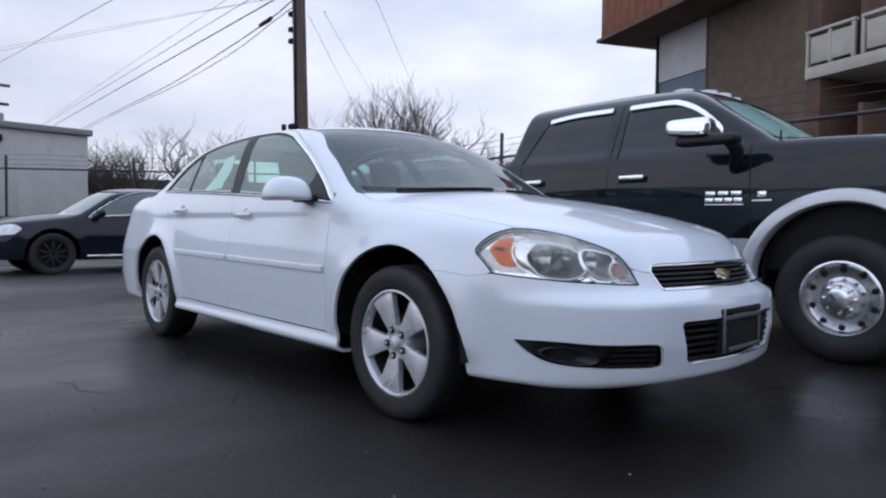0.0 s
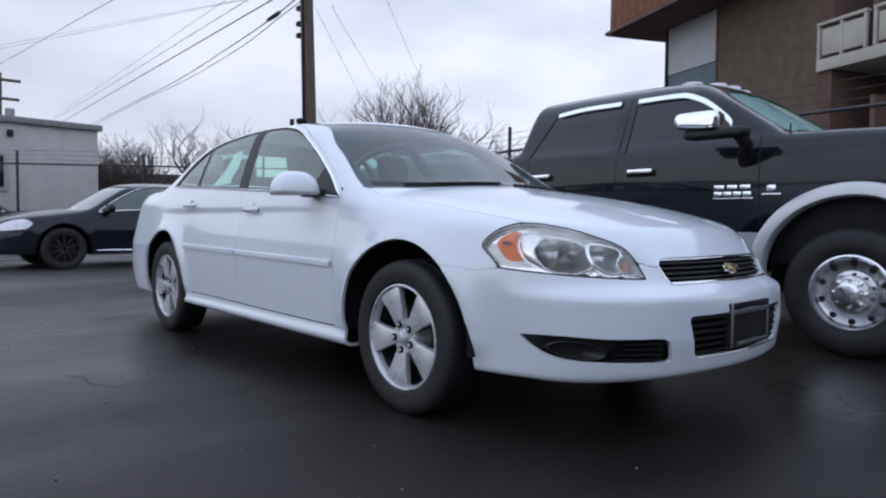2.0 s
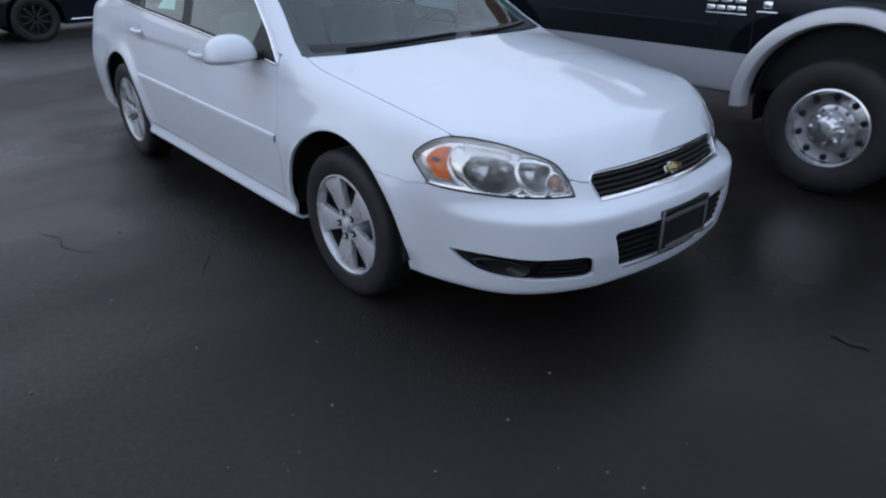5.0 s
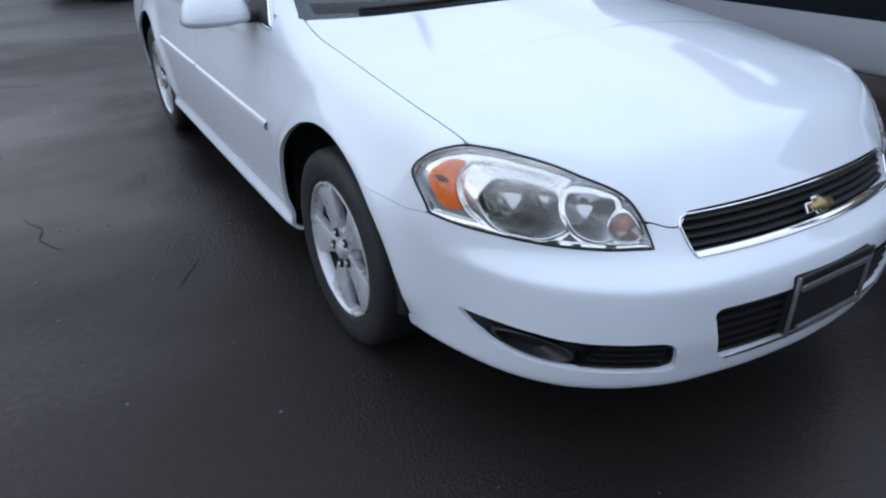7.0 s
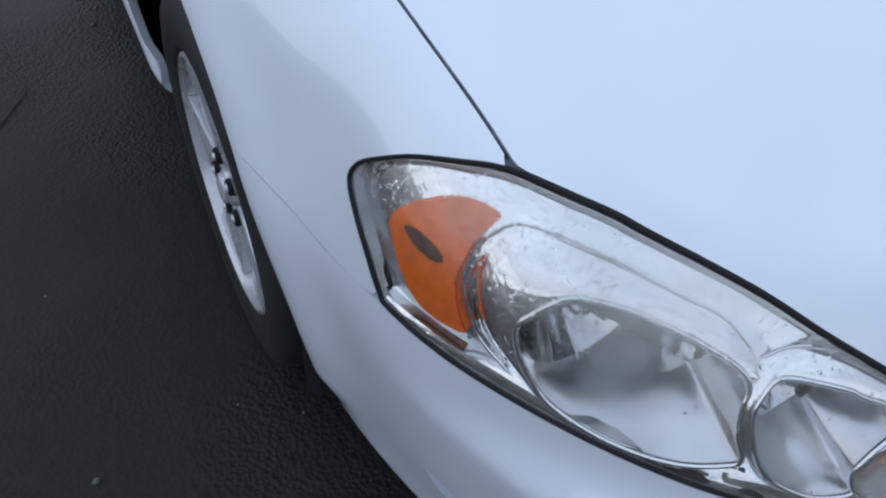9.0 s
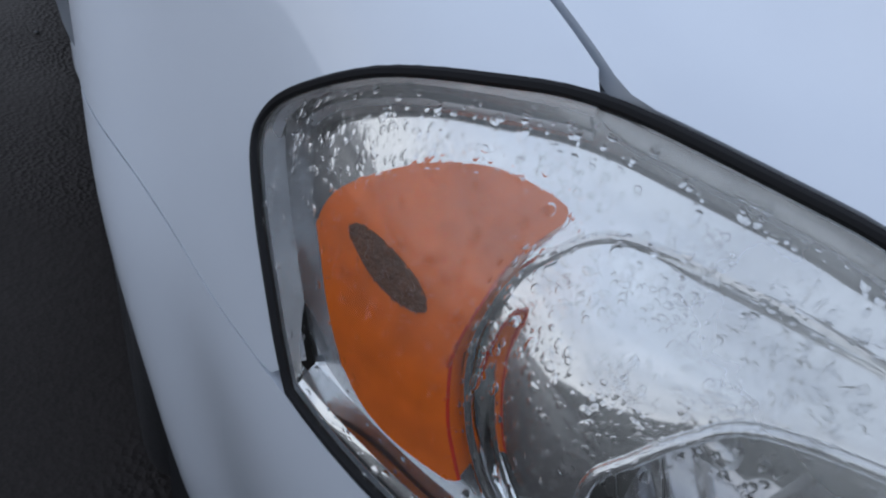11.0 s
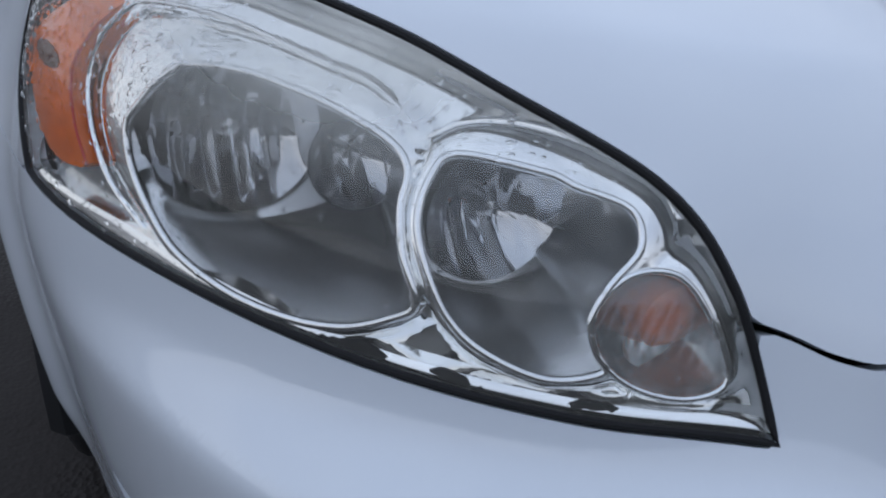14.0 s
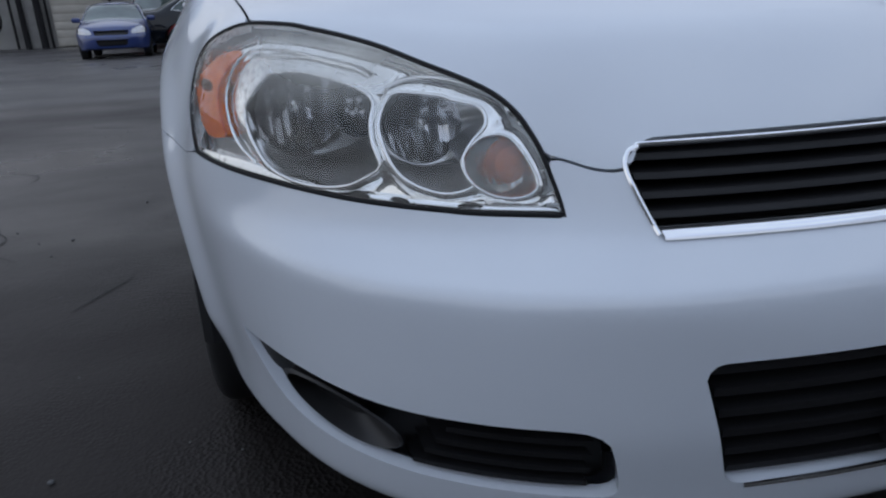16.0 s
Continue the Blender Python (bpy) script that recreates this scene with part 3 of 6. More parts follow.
# dark liner behind the joints
liner = lambda x, y, z: sedan(x, y, z) + .016 + .05 * step(x, .45, .6) * step(np.abs(y), .90, .80)
m = skin(liner, (-4.1, -.96, .18), (1.1, .96, 1.08), .03)
m = clip(m, lambda x, y, z: -np.maximum.reduce([in_arch(x, y, z) + .012, np.where(z > .93, cowl(y) + .0 - x, -1.0), in_head(x, y, z) + .002]))
part("inner_liner", m, M_gap, car)
for cx in (0.0, -2.807):
    for s in (-1, 1):
        ang = np.linspace(-.06, np.pi + .06, 30)
        rows = []
        for yy, rr in ((.895, .410), (.88, .423), (.60, .423), (.56, .36), (.55, .1)):
            rows.append(np.stack([cx + rr * np.cos(ang), np.full(30, s * yy), .335 + rr * np.sin(ang)], 1))
        f = [(i * 30 + j, i * 30 + j + 1, (i + 1) * 30 + j + 1, (i + 1) * 30 + j) for i in range(4) for j in range(29)]
        part("wheel_arch_liner", (np.concatenate(rows), f), M_gap, car)

# glass
def pane(name, lo, hi, cut, depth=.004, h=.02, mat=None):
    m = skin(lambda x, y, z: sedan(x, y, z) + depth, lo, hi, h)
    m = clip(m, cut)
    ob = part(name, m, mat or M_glass, car)
    return ob


trim_w = .014
FRONT_WINDOW = lambda x, z: np.minimum.reduce([d_side(x, z) - trim_w, x - door_middle(z) - .045, -.79 - .33 * np.maximum(0, 1.02 - z) - x])
REAR_WINDOW = lambda x, z: np.minimum.reduce([d_side(x, z) - trim_w, door_middle(z) - .07 - x, x - (-2.40 - .32 * (z - 1.05))])
QUARTER = lambda x, z: np.minimum.reduce([d_side(x, z) - trim_w, -2.435 - .32 * (z - 1.05) - x])
for s in (-1, 1):
    lo, hi = ((-3.0, -.9, .92), (-.5, -.45, 1.46)) if s < 0 else ((-3.0, .45, .92), (-.5, .9, 1.46))
    for nm, fn in (("front_side_window", FRONT_WINDOW), ("rear_side_window", REAR_WINDOW), ("quarter_window", QUARTER)):
        pane(nm, lo, hi, lambda x, y, z: fn(x, z))
    m = skin(lambda x, y, z: sedan(x, y, z) + .002, lo, hi, .014)
    m = clip(m, lambda x, y, z: np.minimum(d_side(x, z) + .001, -np.maximum.reduce([FRONT_WINDOW(x, z), REAR_WINDOW(x, z), QUARTER(x, z)])))
    part("window_surround", thick(m, .012), M_black_plastic, car, "black window surround and pillar")
    # bright strip along the belt and over the glass
    edge = SIDE_GLASS
    a, b = np.full(len(edge), .3), np.full(len(edge), .96)
    for _ in range(30):
        c = (a + b) / 2
        inside = sedan(edge[:, 0], c, edge[:, 1]) < 0
        a, b = np.where(inside, c, a), np.where(inside, b, c)
    yy = s * (a + .002)
    pts = np.stack([edge[:, 0], np.array(yy), edge[:, 1]], 1)
    part("window_trim", tube(pts, .0068, 8, closed=True), M_chrome, car, "bright metal strip round the side glass")
pane("windshield", (-1.25, -.85, .94), (-.1, .85, 1.46), lambda x, y, z: np.minimum(d_screen(y, z) - .004, x + 1.5), mat=M_screen)
pane("rear_window", (-3.6, -.75, 1.05), (-2.4, .75, 1.46), lambda x, y, z: d_rear(y, z) - .004)
m = skin(lambda x, y, z: sedan(x, y, z) + .006, (-1.25, -.85, .94), (-.1, .85, 1.46), .02)
m = clip(m, lambda x, y, z: np.minimum(d_screen(y, z), .028 + .012 * (z > 1.3) - d_screen(y, z)))
part("windshield_border", m, M_black_plastic, car, "black ceramic border of the windshield")


# ---------------------------------------------------------------- white sedan: lamps, grilles, wheels, trim, cabin
def on_skin(q, z, d):
    """Points of the nose's right side at (q, z), d metres under the skin; q runs along the headlight."""
    q, z = np.asarray(q, float), np.asarray(z, float)
    a, b = np.full(q.shape, .3), np.full(q.shape, 1.6)
    for _ in range(34):
        c = (a + b) / 2
        inside = sedan(.8 * q + .6 * c, .6 * q - .8 * c, z) + d < 0
        a, b = np.where(inside, c, a), np.where(inside, b, c)
    return np.stack([.8 * q + .6 * a, .6 * q - .8 * a, z], 1)


def strip(rows, closed=True):
    n = len(rows[0])
    f = [(i * n + j, i * n + (j + 1) % n, (i + 1) * n + (j + 1) % n, (i + 1) * n + j) for i in range(len(rows) - 1) for j in range(n if closed else n - 1)]
    return np.concatenate(rows), f


def shrunk(poly, k, centre=None):
    c = poly.mean(0) if centre is None else np.array(centre)
    return c + (poly - c) * k


RING_1 = spline([(.0385, .7240), (.0470, .7395), (.0570, .7530), (.0735, .7650), (.1129, .7674), (.1525, .7619), (.1786, .7559), (.2088, .746), (.2233, .7342), (.2262, .7174),
                 (.235, .6948), (.2488, .6712), (.237, .6595), (.2097, .6468), (.1727, .6421), (.1283, .6454), (.087, .6575), (.062, .6785), (.0460, .7000)], 5)
RING_2 = spline([(.2361, .7322), (.245, .745), (.2901, .742), (.3077, .7371), (.3372, .7292), (.3479, .7124), (.34, .6946), (.3361, .6769), (.3429, .6611),
                 (.3498, .6503), (.3242, .6434), (.2899, .6524), (.2683, .6662), (.2517, .6869), (.2379, .7105)], 5)
RING_3 = spline([(.3368, .6797), (.3477, .6996), (.3705, .7006), (.3924, .6798), (.4092, .6501), (.3952, .6391), (.3695, .642), (.3477, .6559)], 5)
SEAM = spline([(.0531, .6560), (.0340, .6660), (.0125, .6800), (-.0037, .7000), (-.0131, .7180), (-.0176, .7310), (-.0195, .7450), (-.0162, .7648), (-.0072, .7784), (.0008, .7860),
               (.0114, .7906), (.0346, .7922), (.0640, .7911), (.0929, .7876), (.1221, .7820), (.1506, .7760), (.1796, .7700), (.2040, .7580), (.2239, .7437)], 5, closed=False)
SEAM_2 = spline([(.2235, .749), (.2402, .7579), (.2694, .7598), (.3061, .7529), (.3448, .7381), (.3612, .7234)], 6, closed=False)
AMBER = spline([(-.1004, .7392), (-.0920, .7288), (-.0825, .7160), (-.0671, .6978), (-.0509, .6870), (-.0308, .6835), (.0001, .6869), (.0001, .6869), (-.0068, .6977), (-.0150, .7120),
                (-.0225, .7333), (-.0232, .7448), (-.0217, .7589), (-.0186, .7730), (-.0070, .7891), (-.0070, .7891), (-.0195, .7905), (-.0403, .7894), (-.0626, .7819), (-.0816, .7698), (-.0959, .7554)], 4)
MARKER = spline([(-.0840, .7505), (-.0705, .7562), (-.0480, .7540), (-.0380, .7462), (-.0480, .7415), (-.0670, .7425)], 3)
# the tubes round the two lamps lie between these loops and the rings; the dark housing lies round the amber marker
LOOP_1 = np.concatenate([SEAM, np.array([(.238, .715), (.258, .672), (.244, .652), (.21, .637), (.165, .632), (.115, .636), (.075, .645)])])
LOOP_2 = np.concatenate([SEAM_2, np.array([(.372, .70), (.362, .665), (.358, .640), (.322, .634), (.284, .642), (.258, .658), (.240, .684), (.225, .71)])])
HOUSING = [(-.175, .745), (-.121, .7486), (-.104, .742), (-.05, .72), (-.005, .70), (.015, .6827), (.0346, .6672), (.050, .660), (.0197, .6590), (-.0196, .6600), (-.05, .6620), (-.078, .6665), (-.113, .679), (-.165, .715)]
d_r1, d_r2, d_r3, d_amber, d_marker, d_loop1, d_loop2, d_housing = (table(outline(p), (-.30, .55), (.60, .90), .002) for p in (RING_1, RING_2, RING_3, AMBER, MARKER, LOOP_1, LOOP_2, HOUSING))
M_bezel = material("polished_silver_bezel", (0.93, 0.935, 0.93), 0.08, metal=1.0, vary=0.04, scale=25, rough_vary=0.04)
M_housing = material("dull_silver_housing", (0.50, 0.505, 0.51), 0.22, metal=0.9, vary=0.1, scale=30)
M_red_edge = material("red_plastic_edge", (0.55, 0.03, 0.008), 0.2, coat=0.5, vary=0.1, scale=60)
M_reflector = material("mirror_reflector", (0.50, 0.51, 0.53), 0.05, metal=1.0, vary=0.05, scale=40)
M_bowl = material("satin_lamp_bowl", (0.64, 0.645, 0.65), 0.24, metal=0.97, vary=0.08, scale=20)
M_bulb_amber = material("amber_bulb", (0.62, 0.13, 0.02), 0.25, coat=0.5, vary=0.2, scale=120)
M_marker = material("dark_amber_reflector", (0.10, 0.03, 0.005), 0.35, vary=0.3, scale=200, bump=0.4, bump_scale=500)


def dish(centre, radius, depth, columns, tilt):
    """A lamp reflector that faces forward: a deep bowl of upright facets, each turned its own way, trimmed under the lens."""
    rng = random.Random(columns)
    turn = np.array([rng.uniform(.35, 1) * (-1) ** k * tilt for k in range(columns + 1)])
    rows, n = [], 160
    a = np.linspace(0, 2 * np.pi, n, endpoint=False)
    for r in np.linspace(1, .03, 24):
        u = (np.clip(r * np.cos(a), -.999, .999) + 1) / 2 * columns
        k = u.astype(int)
        x = centre[0] - depth * (1 - r * r) + turn[k] * (u - k - .5) * 2 * radius / columns * (1 - r ** 8)
        rows.append(np.stack([x, centre[1] + radius * r * np.cos(a), centre[2] + radius * r * np.sin(a)], 1))
    return clip(strip(rows), lambda x, y, z: -sedan(x, y, z) - .011)


def lamp_bowl(ring, plane, flare, lift, dishes):
    """The walls behind a ring, run back to a plane, with a floor that rises and a back plate cut open for the reflectors."""
    p = on_skin(ring[:, 0], ring[:, 1], .0075)
    back = np.minimum(plane, p[:, 0] - .014)
    lo, hi = p[:, 1].min(), p[:, 1].max()
    rows = []
    for t in (0, .12, .3, .55, .8, 1):
        rows.append(np.stack([p[:, 0] + t * (back - p[:, 0]), p[:, 1] + t * flare * step(p[:, 1], (lo + hi) / 2, hi),
                              p[:, 2] + t * lift * step(p[:, 2], .705, .65) - t * .006 * step(p[:, 2], .725, .76)], 1))
    end = rows[-1]
    mid = np.array((back.min() - .003, end[:, 1].mean(), end[:, 2].mean()))
    rows += [mid + (end - mid) * k for k in (.8, .6, .4, .2, .03)]
    m = strip(rows)
    for c, r in dishes:
        m = clip(m, lambda x, y, z: np.maximum(np.hypot(y - c[1], z - c[2]) - r * .985, x - c[0] - .006))
    return m


def headlight():
    """The parts of the right headlight: name, mesh, material, label; the lens comes first."""
    made = []

    def add(name, mesh, mat, label=""):
        made.append((name, mesh, mat, label))

    along = np.roll(HEAD, -1, 0) - np.roll(HEAD, 1, 0)
    along = along / np.linalg.norm(along, axis=1)[:, None]
    inward = np.stack([along[:, 1], -along[:, 0]], 1)
    inward = inward * np.sign(np.sum(inward * (np.array((.15, .72)) - HEAD), 1))[:, None]
    edge = HEAD + inward * .0042
    box_lo, box_hi = (.34, -.93, .56), (1.02, -.42, .88)
    q_of = lambda x, y: .8 * x + .6 * y
    m = clip(skin(lambda x, y, z: sedan(x, y, z) + .0015, box_lo, box_hi, .006), lambda x, y, z: in_head(x, y, z) - .003)
    add("headlight", thick(m, .004), M_lens, "hazy clear headlight lens with rain drops")
    rim = HEAD + inward * .0012
    add("seal", tube(on_skin(rim[:, 0], rim[:, 1], .0018), .0026, 8, closed=True), M_gap, "black rubber seal")
    inset = lambda x, y, z: in_head(x, y, z) - .0040
    rise = lambda p, z0, z1: step(p[:, 1], z0, z1)

    def deep(x, y, z):
        """How far the bezel lies under the skin: a shelf, two rounded tubes that rise to the rings, a lip along the lower edge."""
        q = q_of(x, y)
        gap = np.minimum(np.maximum(-d_r1(q, z), 0), np.maximum(-d_r2(q, z), 0))
        out = np.minimum(.019, .0068 + .8 * gap)
        for loop, ring in ((d_loop1, d_r1), (d_loop2, d_r2)):
            a, b = loop(q, z), np.maximum(-ring(q, z), 0)
            s = np.clip(a / np.maximum(a + b, 1e-6), 0, 1)
            out = np.where(a > 0, np.minimum(out + .004, np.minimum(.0255, .0062 + .8 * (a + b)) - (np.minimum(.0255, .0062 + .8 * (a + b)) - .0055) * np.sin(np.pi / 2 * s ** .75)), out)
        out = np.minimum(out, .019 - .011 * step(-d_r3(q, z), .012, .001))
        return out

    m = clip(skin(lambda x, y, z: sedan(x, y, z) + deep(x, y, z), box_lo, box_hi, .004), inset)
    housing = clip(m, lambda x, y, z: d_housing(q_of(x, y), z) - 10 * (z > .78))
    m = clip(m, lambda x, y, z: -d_housing(q_of(x, y), z))
    for f in (d_r1, d_r2, d_r3):
        m = clip(m, lambda x, y, z: -f(q_of(x, y), z))
    add("bezel", m, M_bezel, "polished silver bezel")
    add("marker_housing", thick(housing, .006), M_housing, "dull silver housing round the amber marker")
    wall = [on_skin(edge[:, 0], edge[:, 1], .005), on_skin(edge[:, 0], edge[:, 1], .010 + .018 * step(edge[:, 1], .665, .70))]
    add("housing_wall", strip(wall), M_housing)
    # a bright lip along the lower edge
    low = HEAD[:, 1] < .6585 - .0657 * (HEAD[:, 0] + .089) + .0025
    order = np.argsort(HEAD[low][:, 0])
    foot, way = HEAD[low][order], inward[low][order]
    wide = curve(foot[:, 0], (-.089, -.06, -.02, .03, .06, .12, .2, .44), (.006, .009, .012, .015, .014, .010, .008, .008))[:, None]
    lip = [on_skin(*(foot + way * w).T, d) for w, d in ((.0045, .0055), (wide * .7, .0060), (wide, .0078), (wide + .0006, .0200))]
    add("bezel_lip", strip(lip, closed=False), M_bezel, "bright lip along the lower edge")
    one, two, three, four = (.655, -.722, .725), (.712, -.655, .722), (.775, -.592, .708), tuple(on_skin([.372], [.669], .030)[0])
    for ring, r, plane, flare, lift, holes in ((RING_1, .0028, .655, .028, .020, ((one, .057), (two, .033))), (RING_2, .0026, .775, .020, .017, ((three, .045),)),
                                               (RING_3, .0020, four[0] - .01, .0, .0, ())):
        add("ring", tube(on_skin(ring[:, 0], ring[:, 1], .0058), r, 10, closed=True), M_chrome, "polished ring")
        add("bowl", lamp_bowl(ring, plane, flare, lift, holes), M_bowl, "satin grey lamp bowl")
    for line in (SEAM, SEAM_2):
        add("outer_ring", tube(on_skin(line[:, 0], line[:, 1], .0150), .0018, 8), M_chrome, "polished ring")
    add("reflector", dish(one, .057, .046, 11, .42), M_reflector, "fluted mirror reflector")
    add("reflector", dish(two, .033, .026, 6, .40), M_reflector, "fluted mirror reflector")
    add("reflector", dish(three, .045, .036, 9, .42), M_reflector, "fluted mirror reflector")
    add("reflector", dish(four, .034, .012, 12, .25), M_chrome, "ribbed mirror reflector")
    for c, r, mat in ((one, .009, M_bowl), (three, .008, M_bowl), (four, .020, M_bulb_amber)):
        v, f = lathe([(r * .05, .012), (r * .6, .010), (r, .002), (r, -.02), (r * .7, -.03)], "x", 20, centre=(c[0] - (.018 if mat is M_bowl else .004), c[1], c[2]))
        add("bulb", (v, [q[::-1] for q in f]), mat)
    # the turn signal's own lens: a shallow ribbed dome
    rows = []
    for k in np.linspace(1, .02, 26):
        p = shrunk(RING_3, k)
        rib = .0011 * np.sin(2 * np.pi * (p[:, 0] - .1 * p[:, 1]) / .0062)
        rows.append(on_skin(p[:, 0], p[:, 1], .0088) + np.array((.6, -.78, .15)) * (.0045 * (1 - k * k) + rib)[:, None])
    add("signal_lens", strip(rows), M_signal, "ribbed clear signal lens")
    crease = lambda q: .7604 - .115 * (q + .0888)
    facet = lambda x, y, z: .0048 + .30 * np.maximum(0, z - crease(q_of(x, y)))
    m = clip(skin(lambda x, y, z: sedan(x, y, z) + facet(x, y, z), box_lo, box_hi, .004), lambda x, y, z: d_amber(q_of(x, y), z))
    add("side_marker", (thick(m, .012)), M_amber, "amber side marker")
    red = AMBER[25:51]
    add("marker_edge", tube(on_skin(red[:, 0], red[:, 1], .0062 + .30 * np.maximum(0, red[:, 1] - crease(red[:, 0]))), .0010, 6), M_red_edge, "red edge of the marker")
    m = clip(skin(lambda x, y, z: sedan(x, y, z) + facet(x, y, z) - .0008, box_lo, box_hi, .004), lambda x, y, z: d_marker(q_of(x, y), z))
    add("marker_reflector", (thick(m, .003)), M_marker, "dark amber reflector patch")
    # dark reflections in the bezel along the lower lip, added as flat dark patches
    for poly in (np.array([(.172, .6382), (.248, .6335), (.238, .6385), (.224, .6435), (.208, .6405)]), np.array([(.258, .6345), (.302, .6315), (.290, .6365), (.270, .6395)]),
                 np.array([(.333, .6308), (.370, .6288), (.360, .6335), (.344, .6352)])):
        dd = outline(poly)
        m = clip(skin(lambda x, y, z: sedan(x, y, z) + .0052, box_lo, box_hi, .005), lambda x, y, z: dd(q_of(x, y), z))
        add("bezel_dark_reflection", (thick(m, .003)), M_gap, "dark reflection painted on the bezel")
    # rain drops and short runs of water on the lens
    rng = random.Random(5)
    found = []
    for _ in range(9000):
        q, z = rng.uniform(-.14, .42), rng.uniform(.63, .82)
        if rng.random() < (.18 + .82 * float(step(np.array(z), .70, .78))) * (1.0 if q < .10 else .3):
            found.append((q, z, rng.choice((.0005, .0006, .0007, .0008, .0009, .0011, .0014, .0020)), rng.uniform(.7, 1.9)))
    found = np.array(found)
    found = found[d_head(found[:, 0], found[:, 1]) > .005][:1700]
    o, ou, ov = (on_skin(found[:, 0] + a, found[:, 1] + b, .0005) for a, b in ((0, 0), (.004, 0), (0, .004)))
    tu, tv = ou - o, ov - o
    tu, tv = tu / np.linalg.norm(tu, axis=1)[:, None], tv / np.linalg.norm(tv, axis=1)[:, None]
    nn = np.cross(tu, tv)
    a = np.linspace(0, 2 * np.pi, 8, endpoint=False)
    drops = []
    for k in range(len(found)):
        r, st = found[k, 2], found[k, 3]
        rows = [o[k] + r * w * (np.cos(a)[:, None] * tu[k] + st * np.sin(a)[:, None] * tv[k]) - nn[k] * r * hh * .7
                for w, hh in ((1, 0), (.85, .45), (.5, .75), (.08, .85))]
        drops.append(strip(rows))
    add("rain_water", joined(*drops), M_water, "rain drops")
    return made


M_water = material("rain_water", (1, 1, 1), 0.0, trans=1.0, ior=1.33)
LAMP = headlight()
for s in (-1, 1):
    lamp = None
    for nm, mesh, mat, label in LAMP:
        ob = part(nm, mesh if s < 0 else mirrored(mesh), mat, lamp or car, label)
        lamp = lamp or ob
        if nm == "rain_water":
            tagged(ob, kind="stuff")


def front_line(ys, z, d):
    """Points across the nose at height z, d under the skin."""
    ys = np.asarray(ys, float)
    z = np.broadcast_to(z, ys.shape)
    a, b = np.full(ys.shape, .3), np.full(ys.shape, 1.3)
    for _ in range(34):
        c = (a + b) / 2
        inside = sedan(c, ys, z) + d < 0
        a, b = np.where(inside, c, a), np.where(inside, b, c)
    return np.stack([a, ys, np.array(z)], 1)


def bar(ys, z0, z1, d0, d1):
    """A louvre across the nose."""
    rows = [front_line(ys, z0, d0), front_line(ys, z1, d0), front_line(ys, z1 + .003, d1), front_line(ys, z0 - .003, d1)]
    return strip(rows + [rows[0]], closed=False)


# upper grille
grille = part("upper_grille", bar(np.linspace(-.405, .405, 30), .60, .70, .058, .062), M_black_plastic, car, "black slatted grille with chrome frame")
for z in (.622, .6405, .659, .6775):
    w = .398 + (z - .607) * .2
    part("slat", bar(np.linspace(-w, w, 40), z - .0032, z + .0032, .010, .045), M_black_plastic, grille)
fr = [(-.404, .607), (-.414, .640), (-.4205, .668), (-.415, .683), (-.404, .689), (-.39, .6915)]
fr = spline(fr + [(-.25, .6925), (0, .694), (.25, .6925)] + [(-y, z) for y, z in fr[::-1]], 6, closed=False)
part("chrome_frame", tube(front_line(fr[:, 0], fr[:, 1], -.001), .0032, 8), M_chrome, grille, "thin chrome frame")
ys = np.linspace(-.402, .402, 40)
part("chrome_sill", strip([front_line(ys, z, d) for z, d in ((.6035, .012), (.6035, -.004), (.6065, -.006), (.6120, -.003), (.6130, .014))], closed=False), M_chrome, grille, "bright lower frame")
emb = [(-.055, -.012), (-.022, -.012), (-.016, -.022), (.024, -.022), (.018, -.012), (.055, -.012), (.047, .012), (.014, .012), (.008, .022), (-.032, .022), (-.026, .012), (-.062, .012)]
e_pose = Matrix.Translation((1.006, 0, .652)) @ Euler((radians(0), radians(-32), 0)).to_matrix().to_4x4() @ Euler((0, 0, radians(90))).to_matrix().to_4x4()
part("emblem", slab([(u * .80, v * .85) for u, v in emb], -.010, .002, e_pose), M_gold, grille, "gold emblem")
part("emblem_edge", slab([(u * .95, v * 1.05) for u, v in emb], .006, .001, e_pose), M_chrome, grille, "chrome edge of the emblem")

# lower grille with the plate bracket
lower = part("lower_grille", bar(np.linspace(-.38, .38, 30), .325, .50, .058, .062), M_black_plastic, car, "black slatted lower grille")
for k in range(6):
    z = .352 + .0255 * k
    w = .345 + .036 * k / 5
    part("slat", bar(np.linspace(-w, w, 40), z - .0045, z + .0045, .010, .05), M_black_plastic, lower)
part("lower_lip", tube(front_line(np.linspace(-.33, .33, 40), .3345, .000), .003, 8), M_chrome, lower, "bright lip")
M_mirror_base = material("grey_mirror_paint", (.45, .46, .48), .35, coat=.6, vary=.05)
M_silver_bar = material("worn_silver_frame", (0.20, 0.20, 0.21), 0.4, metal=0.6, vary=0.2, scale=30)
x0 = 1.083
bracket = part("plate_bracket", box((x0 - .03, -.16, .355), (x0, .16, .525), .008), M_gap, car, "black plate bracket with an empty silver frame")
part("frame_top", box((x0 + .001, -.158, .503), (x0 + .010, .158, .527), .004), M_black_plastic, bracket)
part("frame_side", box((x0 + .001, -.164, .352), (x0 + .010, -.150, .527), .004), M_silver_bar, bracket)
part("frame_side", box((x0 + .001, .150, .352), (x0 + .010, .164, .527), .004), M_silver_bar, bracket)
part("frame_strip", box((x0 + .002, -.145, .482), (x0 + .012, .15, .500), .003), M_silver_bar, bracket, "silver strip")
part("frame_strip", box((x0 + .002, -.12, .360), (x0 + .012, .15, .376), .003), M_silver_bar, bracket, "silver strip")

